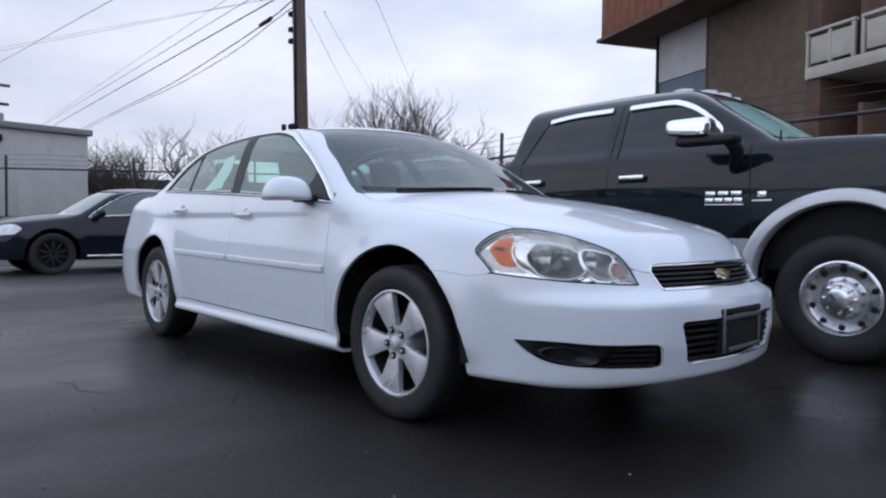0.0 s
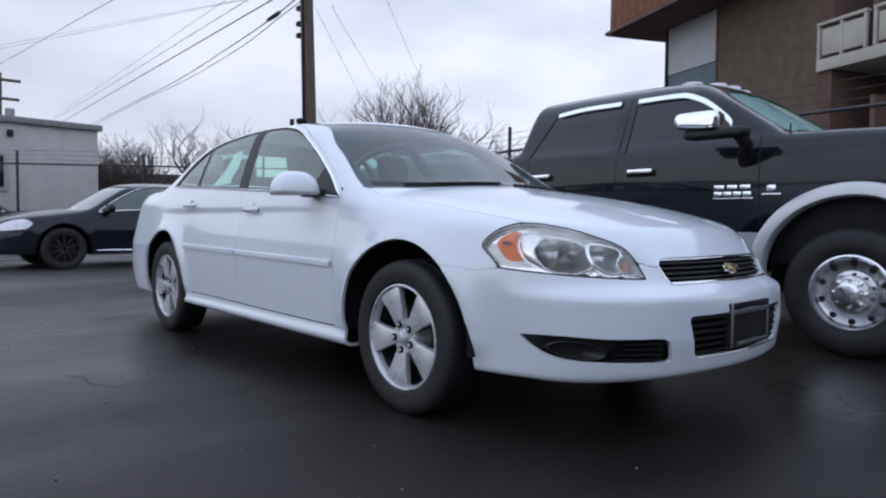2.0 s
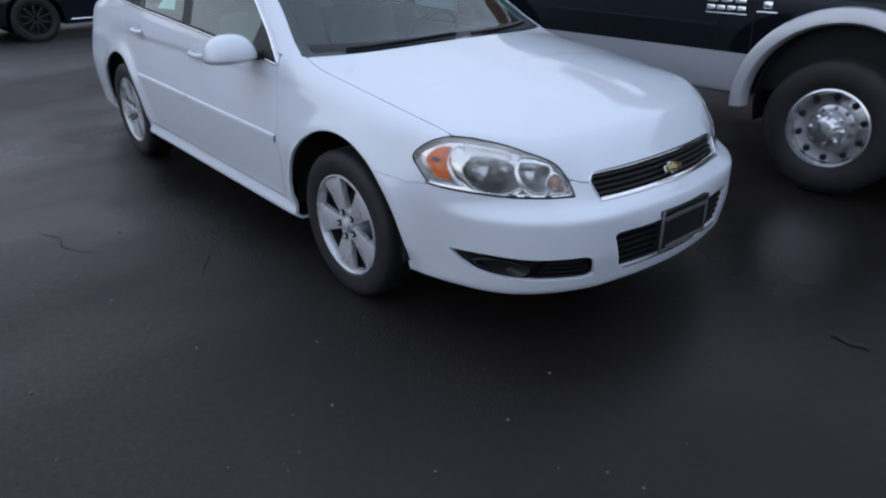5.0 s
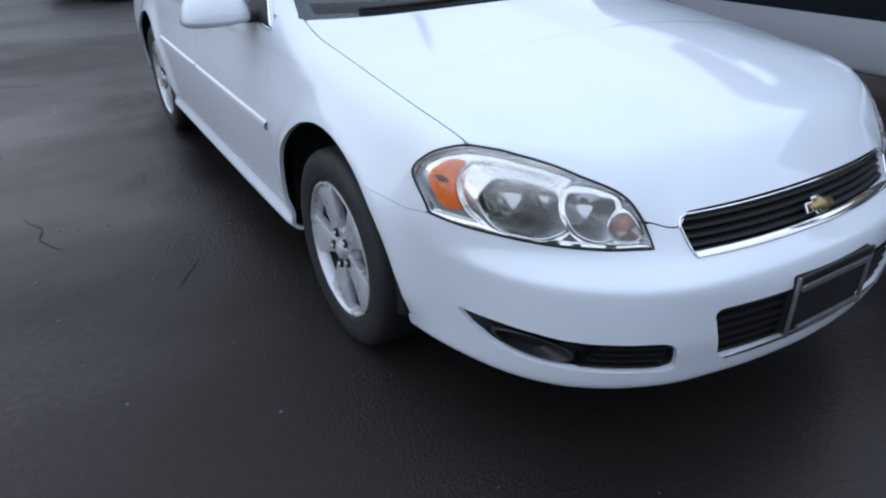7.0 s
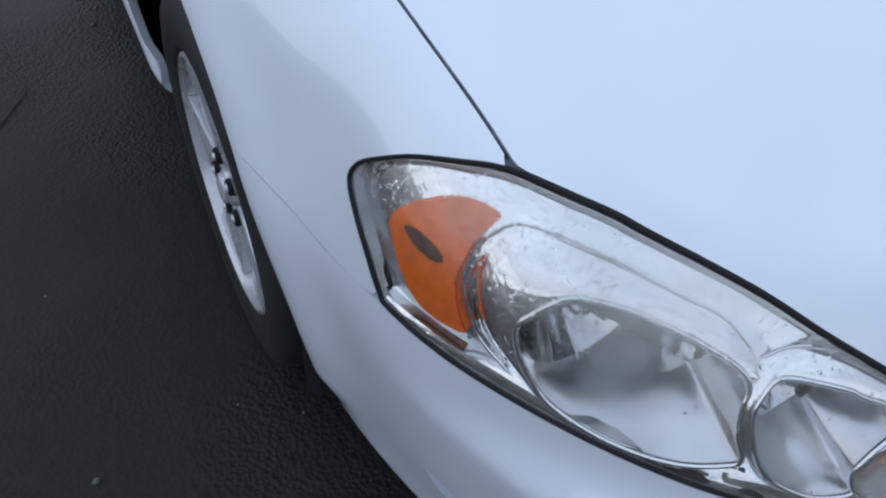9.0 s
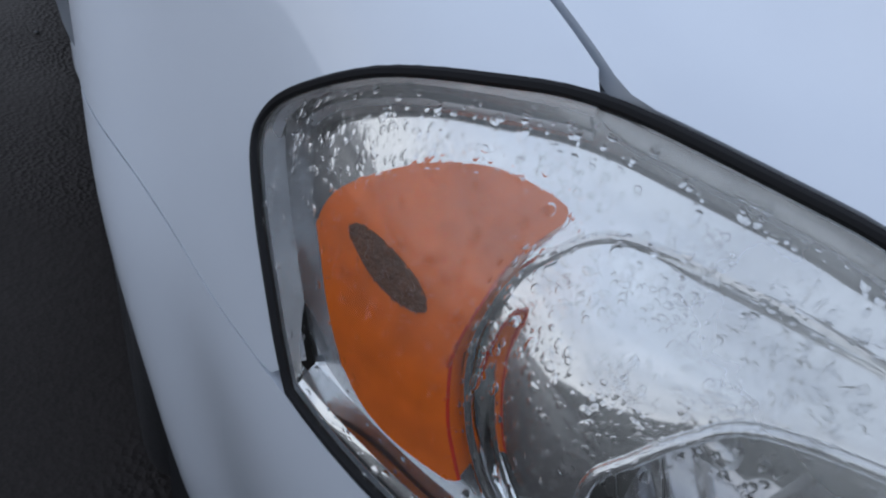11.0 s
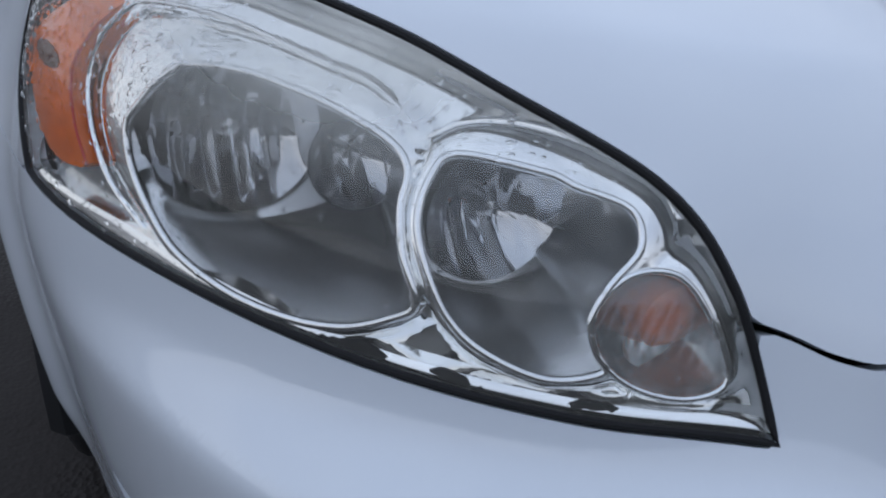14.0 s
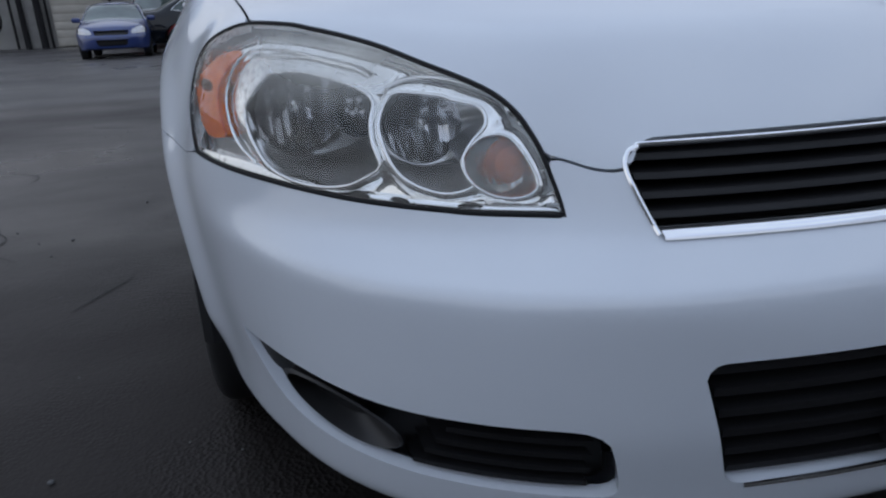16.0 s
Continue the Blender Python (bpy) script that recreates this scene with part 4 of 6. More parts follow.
# fog lamp recesses
M_fog_grey = material("grey_plastic", (.020, .020, .021), .5, vary=.2, scale=30)
for s in (-1, 1):
    side = (lambda m: m) if s < 0 else mirrored
    m = clip(skin(lambda x, y, z: sedan(x, y, z) + .012 + .025 * step(y, -.80, -.74), (.5, -.9, .28), (1.06, -.45, .45), .008), lambda x, y, z: d_fog(y, z) + .004)
    fog = part("fog_lamp_recess", side(m), M_black_plastic, car, "black fog lamp recess with slats")
    # an oval funnel with a dark socket at its bottom
    a = np.linspace(0, 2 * np.pi, 40, endpoint=False)
    rows = []
    for r, d in ((1.0, .010), (.94, .007), (.86, .013), (.66, .032), (.48, .050), (.40, .058)):
        yy, zz = -.722 - .012 * (1 - r) + .058 * r * np.cos(a), .3735 - .004 * (1 - r) + .031 * r * np.sin(a) - .010 * r * np.cos(a)
        rows.append(front_line(yy, zz, d))
    pod = part("fog_lamp_blank", side(strip(rows)), M_fog_grey, fog, "dark grey fog lamp funnel")
    cap = [rows[-1], rows[-1].mean(0) + (rows[-1] - rows[-1].mean(0)) * .02]
    part("fog_lamp_socket", side(strip(cap)), M_gap, pod, "dark round socket")
    for k in range(4):
        z = .343 + .019 * k
        part("slat", side(bar(np.linspace(-.655 + .01 * k, -.49, 16), z - .0035, z + .0035, .008, .05)), M_black_plastic, fog)
ys = np.linspace(-.66, .66, 40)
part("air_dam", strip([front_line(ys, .285, .05), front_line(ys, .24, .055), front_line(ys, .205, .07), front_line(ys, .205, .09)], closed=False), M_gap, car, "black air dam")


M_brake = material("dull_steel", (.03, .03, .032), .6, metal=.4, vary=.25, scale=15)


def wheel(cx, s):
    """A five spoke alloy wheel with its tyre; s: which side of the car."""
    at = (lambda m: placed(m, pose(cx, .002, .331))) if s < 0 else (lambda m: placed(mirrored(m), pose(cx, -.002, .331)))
    rim = part("wheel", at(lathe([(.229, -.890), (.228, -.899), (.221, -.901), (.214, -.893), (.209, -.875), (.206, -.862)], n=64)), M_alloy, car, "five spoke silver alloy wheel")
    prof = [(.221, -.880), (.229, -.893), (.236, -.901), (.244, -.904), (.25, -.9035), (.262, -.9075), (.285, -.909), (.305, -.905), (.318, -.898), (.325, -.889), (.329, -.878),
            (.331, -.865), (.3315, -.838), (.325, -.836), (.325, -.829), (.332, -.827), (.332, -.783), (.325, -.781), (.325, -.774), (.3315, -.772), (.329, -.735), (.325, -.71), (.30, -.695), (.23, -.70)]
    part("tyre", at(lathe(prof, n=72)), M_rubber, rim, "black rubber tyre")
    part("brake_disc", at(lathe([(.01, -.785), (.145, -.785), (.15, -.78), (.15, -.745), (.19, -.73), (.2, -.72)], n=48)), M_brake, rim, "dull steel brake disc")
    # the barrel's shade is put into its colour by the darker alloy
    part("barrel", at(lathe([(.206, -.862), (.200, -.82), (.196, -.74), (.20, -.70)], n=64)), M_alloy_dark, rim, "wheel barrel with shade put into its dark colour")
    part("hub", at(lathe([(.004, -.890), (.03, -.890), (.034, -.887), (.036, -.880), (.07, -.880), (.078, -.868), (.08, -.78)], n=40)), M_alloy, rim)
    for k in range(5):
        a = radians(115 + 72 * k)
        sp = raw(slab([(-.025, .045), (-.036, .09), (-.053, .15), (-.069, .196), (-.064, .212), (.064, .212), (.069, .196), (.053, .15), (.036, .09), (.025, .045)], .030, .0028))
        v = sp[0].copy()
        v[:, 1] += -.893 + .008 * np.clip((.2 - v[:, 2]) / .15, 0, 1)
        turn = np.array(Euler((0, radians(90) - a, 0)).to_matrix())
        part("spoke", at((v @ turn.T, sp[1])), M_alloy, rim, angle=30)
        b = a
        c = (.057 * math.cos(b), 0, .057 * math.sin(b))
        nut = part("lug_nut", at(lathe([(.001, -.8985), (.005, -.8985), (.0075, -.896), (.0085, -.886)], n=12, centre=c)), M_alloy, rim, "silver lug nut")
        part("lug_pocket", at(lathe([(.0085, -.8946), (.0125, -.8950), (.0150, -.8925), (.0152, -.884)], n=16, centre=c)), M_gap, nut, "dark lug pocket")
    part("centre_cap", at(lathe([(.001, -.902), (.018, -.901), (.026, -.897), (.028, -.888)], n=24)), M_alloy, rim)


for cx in (0.0, -2.807):
    for s in (-1, 1):
        wheel(cx, s)


def flank(x, z, d=0.0):
    """The y of the car's right side at (x, z)."""
    x, z = np.broadcast_arrays(np.asarray(x, float), np.asarray(z, float))
    a, b = np.full(x.shape, .3), np.full(x.shape, 1.0)
    for _ in range(30):
        c = (a + b) / 2
        inside = sedan(x, -c, z) + d < 0
        a, b = np.where(inside, c, a), np.where(inside, b, c)
    return -a


# rub strip, handles, mirrors
for s in (-1, 1):
    side = (lambda m: m) if s < 0 else mirrored
    for xa, xb in ((-1.565, -.515), (-2.40, -1.585)):
        xs = np.linspace(xa, xb, 24)
        zs = .618 + .024 * (-.51 - xs) / 1.89
        rows = []
        for dz, dy in ((-.017, .0), (-.013, -.010), (0, -.012), (.013, -.010), (.017, .0)):
            rows.append(np.stack([xs, flank(xs, zs + dz) + dy, zs + dz], 1))
        part("rub_strip", side(strip(rows, closed=False)), M_white, car, "white rub strip")
    for hx, hz in ((-1.445, .877), (-2.40, .912)):
        xs = np.linspace(-.085, .085, 14)
        y0 = float(flank(hx, hz))
        pts = np.stack([hx + xs, y0 - .008 - .026 * (1 - (xs / .085) ** 4), np.full(14, hz) + .008], 1)
        handle = part("door_handle", side(tube(pts, .012, 10, flat=1.15)), M_white, car, "white door handle")
        cup = lathe([(.001, .012), (.02, .010), (.034, .003), (.040, -.0015), (.043, -.003)], "y", 24)
        v = np.array(cup[0])
        v[:, 2] *= .8
        part("handle_cup", side((v + np.array((hx + .02, y0 + .0, hz + .012)), cup[1])), M_white, handle)
# door mirror: a shell with a flat underside, cut open behind
def shell(x, y, z):
    u, v, t = (x + .745) / .10, (y + .985) / .122, (z - .955) / .116
    dome = (np.maximum(np.abs(u), 1e-6) ** 2.4 + np.maximum(np.abs(v), 1e-6) ** 2.6 + np.maximum(np.abs(t), 1e-6) ** 2.2) ** (1 / 2.4) - 1
    return smax(dome * .09, .948 + .03 * (y + 1.12) - z, .02)


m = skin(shell, (-.9, -1.17, .9), (-.6, -.82, 1.14), .010)
mirror = part("door_mirror", clip(m, lambda x, y, z: x + .80), M_white, car, "white door mirror with black base")
part("mirror_glass", clip(skin(lambda x, y, z: np.maximum(shell(x, y, z) + .006, -.785 - x), (-.9, -1.16, .9), (-.6, -.83, 1.13), .012), lambda x, y, z: -.78 - x), M_chrome, mirror, "mirror glass")
m = skin(lambda x, y, z: shell(x, y, z) - .0015, (-.9, -1.17, .9), (-.6, -.82, 1.14), .010)
part("mirror_underside", clip(clip(m, lambda x, y, z: .968 - z), lambda x, y, z: x + .80), M_mirror_base, mirror, "grey mirror underside")
part("mirror_foot", box((-.82, -.93, .945), (-.70, -.81, .99), .02, 3), M_black_plastic, mirror, "black mirror foot")
tri = spline([(-.575, .955), (-.575, .955), (-.83, .975), (-.83, .975), (-.80, 1.10), (-.77, 1.10), (-.67, 1.02)], 4)
d_tri = outline(tri)
part("mirror_sail", clip(skin(lambda x, y, z: sedan(x, y, z) - .004, (-.9, -.9, .92), (-.5, -.6, 1.15), .012), lambda x, y, z: d_tri(x, z)), M_black_plastic, mirror, "black sail panel")

# cowl and wipers
ys = np.linspace(-.73, .73, 40)
def top_z(x, y):
    x, y = np.broadcast_arrays(np.asarray(x, float), np.asarray(y, float))
    a, b = np.full(x.shape, .6), np.full(x.shape, 1.5)
    for _ in range(30):
        c = (a + b) / 2
        inside = sedan(x, y, c) < 0
        a, b = np.where(inside, c, a), np.where(inside, b, c)
    return a


def over(ys, dx, dz):
    return np.stack([cowl(ys) + dx, ys, top_z(cowl(ys) + dx, ys) + dz], 1)


part("cowl_panel", strip([over(ys, -.002, -.010), over(ys, -.03, -.006), over(ys, -.065, .001), over(ys, -.10, -.004)], closed=False), M_black_plastic, car, "black cowl panel")
for y0, y1 in ((-.60, -.02), (.06, .64)):
    ws = np.linspace(y0, y1, 20)
    dx = -.040 - .030 * np.abs((ws - y0) / (y1 - y0))
    part("wiper", tube(np.stack([cowl(ws) + dx, ws, top_z(cowl(ws) + dx, ws) + .007], 1), .007, 8), M_black_plastic, car, "black wiper")

# cabin: floor, dashboard, wheel, seats
part("cabin_floor", box((-3.2, -.74, .30), (-.25, .74, .36)), M_dark_interior, car)
part("door_lining", box((-3.0, -.80, .36), (-.45, -.76, .93), .01), M_interior, car, "grey door lining")
part("door_lining", box((-3.0, .76, .36), (-.45, .80, .93), .01), M_interior, car, "grey door lining")
dash = part("dashboard", box((-.78, -.74, .62), (-.30, .74, .93), .06, 4), M_dark_interior, car, "dark dashboard")
rim = np.linspace(0, 2 * np.pi, 40, endpoint=False)
part("steering_wheel", tube(np.stack([-.92 + .10 * np.sin(rim), .37 + .19 * np.cos(rim), .90 + .17 * np.sin(rim)], 1), .016, 8, closed=True), M_dark_interior, dash, "dark steering wheel")
part("rear_shelf", box((-3.3, -.66, .97), (-2.75, .66, 1.0), .01), M_interior, car)


def seat(x, y, w, heads):
    cushion = part("seat", box((x - .10, y - w / 2, .40), (x + .42, y + w / 2, .58), .06, 4), M_interior, car, "grey cloth seat")
    lean = pose(x, y, .52, 0, -16, 0)
    b = box((-.16, -w / 2, 0), (0, w / 2, .58), .07, 4)
    b.transform(lean)
    part("backrest", b, M_interior, cushion)
    for hy in heads:
        b = box((-.11, hy - .13, .63), (-.01, hy + .13, .83), .05, 4)
        b.transform(lean)
        part("headrest", b, M_dark_interior, cushion, "dark headrest")


seat(-1.45, -.37, .50, (0,))
seat(-1.45, .37, .50, (0,))
seat(-2.45, 0, 1.25, (-.36, .36))
M_paper = material("white_paper", (.80, .84, .82), .8, vary=.06)
sheet = [(-.15, 0), (.13, .005), (.10, .05), (.085, .13), (.10, .20), (.07, .27), (-.05, .265), (-.045, .18), (-.075, .10), (-.13, .045)]
b = slab(sheet, .002)
for v in b.verts:
    v.co.y += .010 * math.sin(v.co.x * 40 + v.co.z * 31)
b.transform(Matrix.Translation((-2.16, -.745, 1.06)) @ Euler((radians(-29), 0, radians(2))).to_matrix().to_4x4())
part("window_sticker", b, M_paper, car, "pale paper sheet behind the rear side window")


# ---------------------------------------------------------------- black pickup
TY = 2.95
truck = thing("pickup_truck", "black and silver crew cab pickup parked beside the sedan", "truck")


def pickup(x, y, z):
    """The skin of a tall crew cab with its hood, negative inside."""
    w = np.abs(y - TY)
    side = curve(z, (.45, .6, .8, 1.0, 1.12, 1.2, 1.32, 1.45), (.93, .950, .966, .981, .988, .982, .968, .94))
    front = curve(x, (1.0, 1.5, 1.75, 1.9), (0, -.02, -.10, -.3))
    wall = w - side - front
    hood = curve(x, (-.3, .4, .9, 1.4, 1.65, 1.8), (1.52, 1.51, 1.495, 1.45, 1.40, 1.25)) - .07 * (w / .9) ** 2
    low = smax(smax(wall, z - hood, .07), smax(x - 1.78, -2.04 + .0 * z - x, .03), .05)
    gw = curve(z, (1.25, 1.4, 1.6, 1.75, 1.88, 2.0), (.965, .935, .86, .80, .72, .55))
    roof = curve(x, (-2.1, -1.7, -1.2, -.6, -.3, 0), (1.955, 1.972, 1.985, 1.975, 1.945, 1.87)) - .05 * (w / .75) ** 2
    screen = (x - (.52 - .12 * (w / .9) ** 2 - (z - 1.44) * 1.55)) * .54
    back = (-2.02 + (z - 1.1) * .19 - x) * .97
    cab = np.maximum(smax(smax(w - gw, z - roof, .09), smax(screen, back, .03), .05), 1.2 - z)
    return smax(smin(low, cab, .03), .50 - z, .03)


T_WIN_R = spline([(-1.80, 1.40), (-1.80, 1.40), (-.92, 1.375), (-.92, 1.375), (-.93, 1.80), (-.93, 1.80), (-1.55, 1.795), (-1.62, 1.74)], 4)
T_WIN_F = spline([(-.79, 1.37), (-.79, 1.37), (.05, 1.345), (.14, 1.36), (.10, 1.46), (-.02, 1.57), (-.18, 1.70), (-.34, 1.78), (-.45, 1.80), (-.79, 1.80), (-.79, 1.80)], 4)
T_SCREEN = spline([(-.76, 1.46), (-.74, 1.62), (-.64, 1.80), (-.52, 1.835), (0, 1.86), (.52, 1.835), (.64, 1.80), (.74, 1.62), (.76, 1.46), (.5, 1.47), (0, 1.485), (-.5, 1.47)], 5)
dt_r, dt_f, dt_s = outline(T_WIN_R), outline(T_WIN_F), outline(T_SCREEN)
arch_t = lambda x, z: .505 - np.hypot((x - .87) / np.where(x < .87, 1.08, 1), z - .51)


def t_glass(x, y, z):
    sides = np.maximum(dt_r(x, z), dt_f(x, z)) - 10 * (np.abs(y - TY) < .66)
    return np.maximum(sides, np.where((x > -.75) & (z > 1.44), dt_s(y - TY, z), -1) - 0.0)


m = skin(pickup, (-2.12, 1.85, .45), (1.95, 4.05, 2.05), .022)
m = clip(clip(m, lambda x, y, z: -t_glass(x, y, z)), lambda x, y, z: -arch_t(x, z) + 10 * (np.abs(y - TY) < .5))
upper = clip(m, lambda x, y, z: z - .772)
lower_m = clip(m, lambda x, y, z: .768 - z)
part("cab", upper, M_black_paint, truck, "black cab and hood")
part("lower_body", lower_m, M_silver_paint, truck, "silver lower body")
part("cab_liner", skin(lambda x, y, z: pickup(x, y, z) + .05, (-2.1, 1.85, .5), (1.6, 4.05, 1.42), .06), M_gap, truck)
for nm, f in (("rear_side_window", dt_r), ("front_side_window", dt_f)):
    for lo, hi in (((-2, 1.9, 1.3), (.3, 2.4, 1.86)), ((-2, 3.5, 1.3), (.3, 4.0, 1.86))):
        part(nm, clip(skin(lambda x, y, z: pickup(x, y, z) + .008, lo, hi, .03), lambda x, y, z: f(x, z) + .004), M_dark_glass, truck, "dark tinted glass")
M_green_glass = sheet_glass("green_glass", (0.45, 0.75, 0.67), 1.8, haze=.80, haze_color=(.40, .68, .62), least=.85)
part("windshield", clip(skin(lambda x, y, z: pickup(x, y, z) + .008, (-.6, 2.0, 1.4), (.65, 3.9, 1.95), .03), lambda x, y, z: np.minimum(dt_s(y - TY, z) + .004, x + .75)), M_green_glass, truck, "green tinted windshield")
part("cabin", box((-1.9, 2.15, 1.0), (-.2, 3.75, 1.45), .05), M_interior, truck, "grey cabin")
part("dash_top", box((-.2, 2.1, 1.30), (.45, 3.8, 1.43), .03), M_interior, truck)
part("headliner", box((-1.7, 2.3, 1.78), (-.5, 3.6, 1.82), .02), M_interior, truck)
# door joints
for pts in ([(-.85, 1.84), (-.86, 1.2), (-.87, .78)], [(.27, 1.42), (.28, 1.2), (.29, .79)], [(-1.78, 1.36), (-1.80, 1.1), (-1.80, .78)]):
    pp = spline(pts, 6, closed=False)
    ys = []
    for x, z in pp:
        a, b = .5, 1.05
        for _ in range(24):
            c = (a + b) / 2
            if pickup(np.array(x), np.array(TY - c), np.array(z)) < 0:
                a = c
            else:
                b = c
        ys.append(TY - a)
    part("door_joint", tube(np.stack([pp[:, 0], np.array(ys) + .002, pp[:, 1]], 1), .005, 6), M_gap, truck)


def t_side(x, z, d=0.0):
    a, b = np.full(np.shape(x), .4), np.full(np.shape(x), 1.1)
    for _ in range(26):
        c = (a + b) / 2
        inside = pickup(np.asarray(x, float), TY - c, np.asarray(z, float)) + d < 0
        a, b = np.where(inside, c, a), np.where(inside, b, c)
    return TY - a


# bright strips over the windows, handles, badge
for line in ([(-1.58, 1.785), (-1.30, 1.812), (-.94, 1.815)], [(-.78, 1.815), (-.45, 1.815), (-.33, 1.795), (-.16, 1.715), (.02, 1.57), (.05, 1.50)]):
    c = spline(line, 8, closed=False)
    rows = [np.stack([c[:, 0], t_side(c[:, 0], np.minimum(c[:, 1] + dz, 1.86)) - dy, c[:, 1] + dz], 1) for dz, dy in ((-.024, .002), (-.020, .016), (.0, .020), (.018, .014), (.022, .0))]
    part("window_visor", strip(rows, closed=False), M_chrome, truck, "chrome window visor")
for hx in (-.62, -1.62):
    y0 = float(t_side(np.array(hx), np.array(1.225)))
    part("door_handle", box((hx - .11, y0 - .045, 1.205), (hx + .11, y0 - .015, 1.245), .012, 3), M_chrome, truck, "chrome door handle")
    part("handle_shadow_cup", box((hx - .13, y0 - .012, 1.185), (hx + .12, y0 + .01, 1.235), .008), M_gap, truck)
yb = float(t_side(np.array(.1), np.array(1.05))) - .012
for k in range(3):
    part("badge_bar", box((-.03 + .092 * k, yb, 1.066), (.045 + .092 * k, yb + .014, 1.098), .006), M_chrome, truck, "chrome badge bar")
for k in range(4):
    part("badge_bar", box((-.03 + .068 * k, yb, 1.018), (.030 + .068 * k, yb + .014, 1.052), .006), M_chrome, truck, "chrome badge bar")
part("badge_bar", box((-.035, yb, 1.000), (.245, yb + .014, 1.008), .002), M_chrome, truck, "chrome badge bar")
part("badge_bar", box((.30, yb, 1.022), (.43, yb + .014, 1.034), .004), M_chrome, truck, "chrome badge bar")
part("badge_bar", box((.335, yb, 1.05), (.395, yb + .014, 1.092), .012), M_chrome, truck, "chrome badge bar")
# wheel arch flare
a = np.linspace(-.12, np.pi + .12, 40)
rows = []
for r, y in ((.484, 1.99), (.486, 1.93), (.50, 1.908), (.545, 1.908), (.575, 1.93), (.585, 1.985)):
    rows.append(np.stack([.87 + r * np.cos(a) * np.where(np.cos(a) < 0, 1.10, 1), np.full(40, y), .515 + r * np.sin(a)], 1))
part("wheel_flare", strip(rows, closed=False), M_silver_paint, truck, "silver wheel flare")
a = np.linspace(-.3, np.pi + .3, 30)
part("wheel_arch_liner", strip([np.stack([.87 + r * np.cos(a), np.full(30, y), .51 + r * np.sin(a)], 1) for r, y in ((.49, 1.97), (.51, 2.0), (.51, 2.45), (.2, 2.5))], closed=False), M_gap, truck)
# front wheel and the far pair


M_polished = material("polished_wheel", (.80, .81, .83), .20, metal=0.92, vary=.05, scale=20, rough_vary=.05)


def truck_wheel(cx, y, near=True):
    at = lambda m: placed(m, pose(cx, y, .405))
    tw = part("wheel", at(lathe([(.238, .02), (.238, .0), (.228, -.004), (.222, .006), (.212, .03), (.205, .05), (.16, .064), (.135, .066), (.128, .05), (.11, .012), (.105, .005), (.075, .0), (.07, -.03), (.066, -.055), (.045, -.062), (.002, -.064)], n=72)), M_polished, truck, "polished eight lug wheel with round hand holes")
    part("tyre", at(lathe([(.236, .01), (.246, .0), (.30, -.012), (.35, -.010), (.385, .004), (.402, .03), (.405, .06), (.399, .062), (.399, .072), (.405, .074), (.405, .12), (.399, .122), (.399, .132), (.405, .134), (.405, .19), (.39, .22), (.3, .235)], n=72)), M_rubber, tw, "black rubber tyre")
    if near:
        for k in range(10):
            b = radians(18 + 36 * k)
            part("hand_hole", at(lathe([(.0005, .047), (.015, .047), (.0185, .049), (.020, .053)], n=16, centre=(.183 * math.cos(b), -.002, .183 * math.sin(b)))), M_gap, tw, "dark hand hole")
        for k in range(8):
            b = radians(45 * k)
            part("lug_nut", at(lathe([(.001, -.022), (.009, -.020), (.0125, -.010), (.0135, .008)], n=10, centre=(.09 * math.cos(b), 0, .09 * math.sin(b)))), M_chrome, tw, "chrome lug nut")


truck_wheel(.855, 1.95)
truck_wheel(-3.05, 2.02, False)
for cx in (.855, -3.05):
    part("tyre", lathe([(.10, 3.7), (.24, 3.66), (.39, 3.68), (.405, 3.75), (.405, 3.9), (.39, 3.95), (.2, 3.94)], n=40, centre=(cx, 0, .405)), M_rubber, truck)
# towing mirror
my = 1.72
shell = lambda x, y, z: smax(smax(np.abs(x + .03) - .155, np.abs(y - my) - .085, .05), smax(z - 1.585 - .0 * x, 1.455 + .12 * np.clip(x + .0, -.2, .2) * -1.0 - z, .03), .04)
mm = skin(shell, (-.25, 1.58, 1.35), (.2, 1.88, 1.65), .016)
tm = part("door_mirror", clip(mm, lambda x, y, z: z - 1.468), M_chrome, truck, "chrome capped towing mirror on a black arm")
part("mirror_lower", clip(mm, lambda x, y, z: 1.466 - z), M_black_plastic, tm, "black mirror housing")
part("mirror_arm", box((-.12, my - .06, 1.40), (.30, my + .075, 1.465), .025, 3), M_black_plastic, tm, "black mirror arm")
part("mirror_arm", tube([(.24, my + .02, 1.42), (.25, my + .10, 1.36), (.20, my + .20, 1.28), (.17, my + .28, 1.25)], .045, 12), M_black_plastic, tm, "black mirror arm")
# roof marker lamps
for k, yy in enumerate((-.52, -.22, 0, .22, .52)):
    q = lathe([(.001, .032), (.05, .030), (.085, .018), (.095, 0), (.097, -.02)], "z", 20)
    v = np.array(q[0])
    v[:, 1] *= .75
    part("roof_marker_lamp", (v + np.array((-.40 - .06 * (yy / .5) ** 2, TY + yy, 1.962 - .03 * (yy / .5) ** 2)), [f[::-1] for f in q[1]]), M_clear_lamp, truck, "clear roof marker lamp")
part("wiper", tube([(.40, 2.3, 1.475), (.42, 2.7, 1.50), (.40, 3.1, 1.51)], .012, 8), M_black_plastic, truck, "black wiper")
part("aerial", tube([(.44, 2.05, 1.40), (.445, 2.045, 1.50)], .006, 6), M_black_plastic, truck)
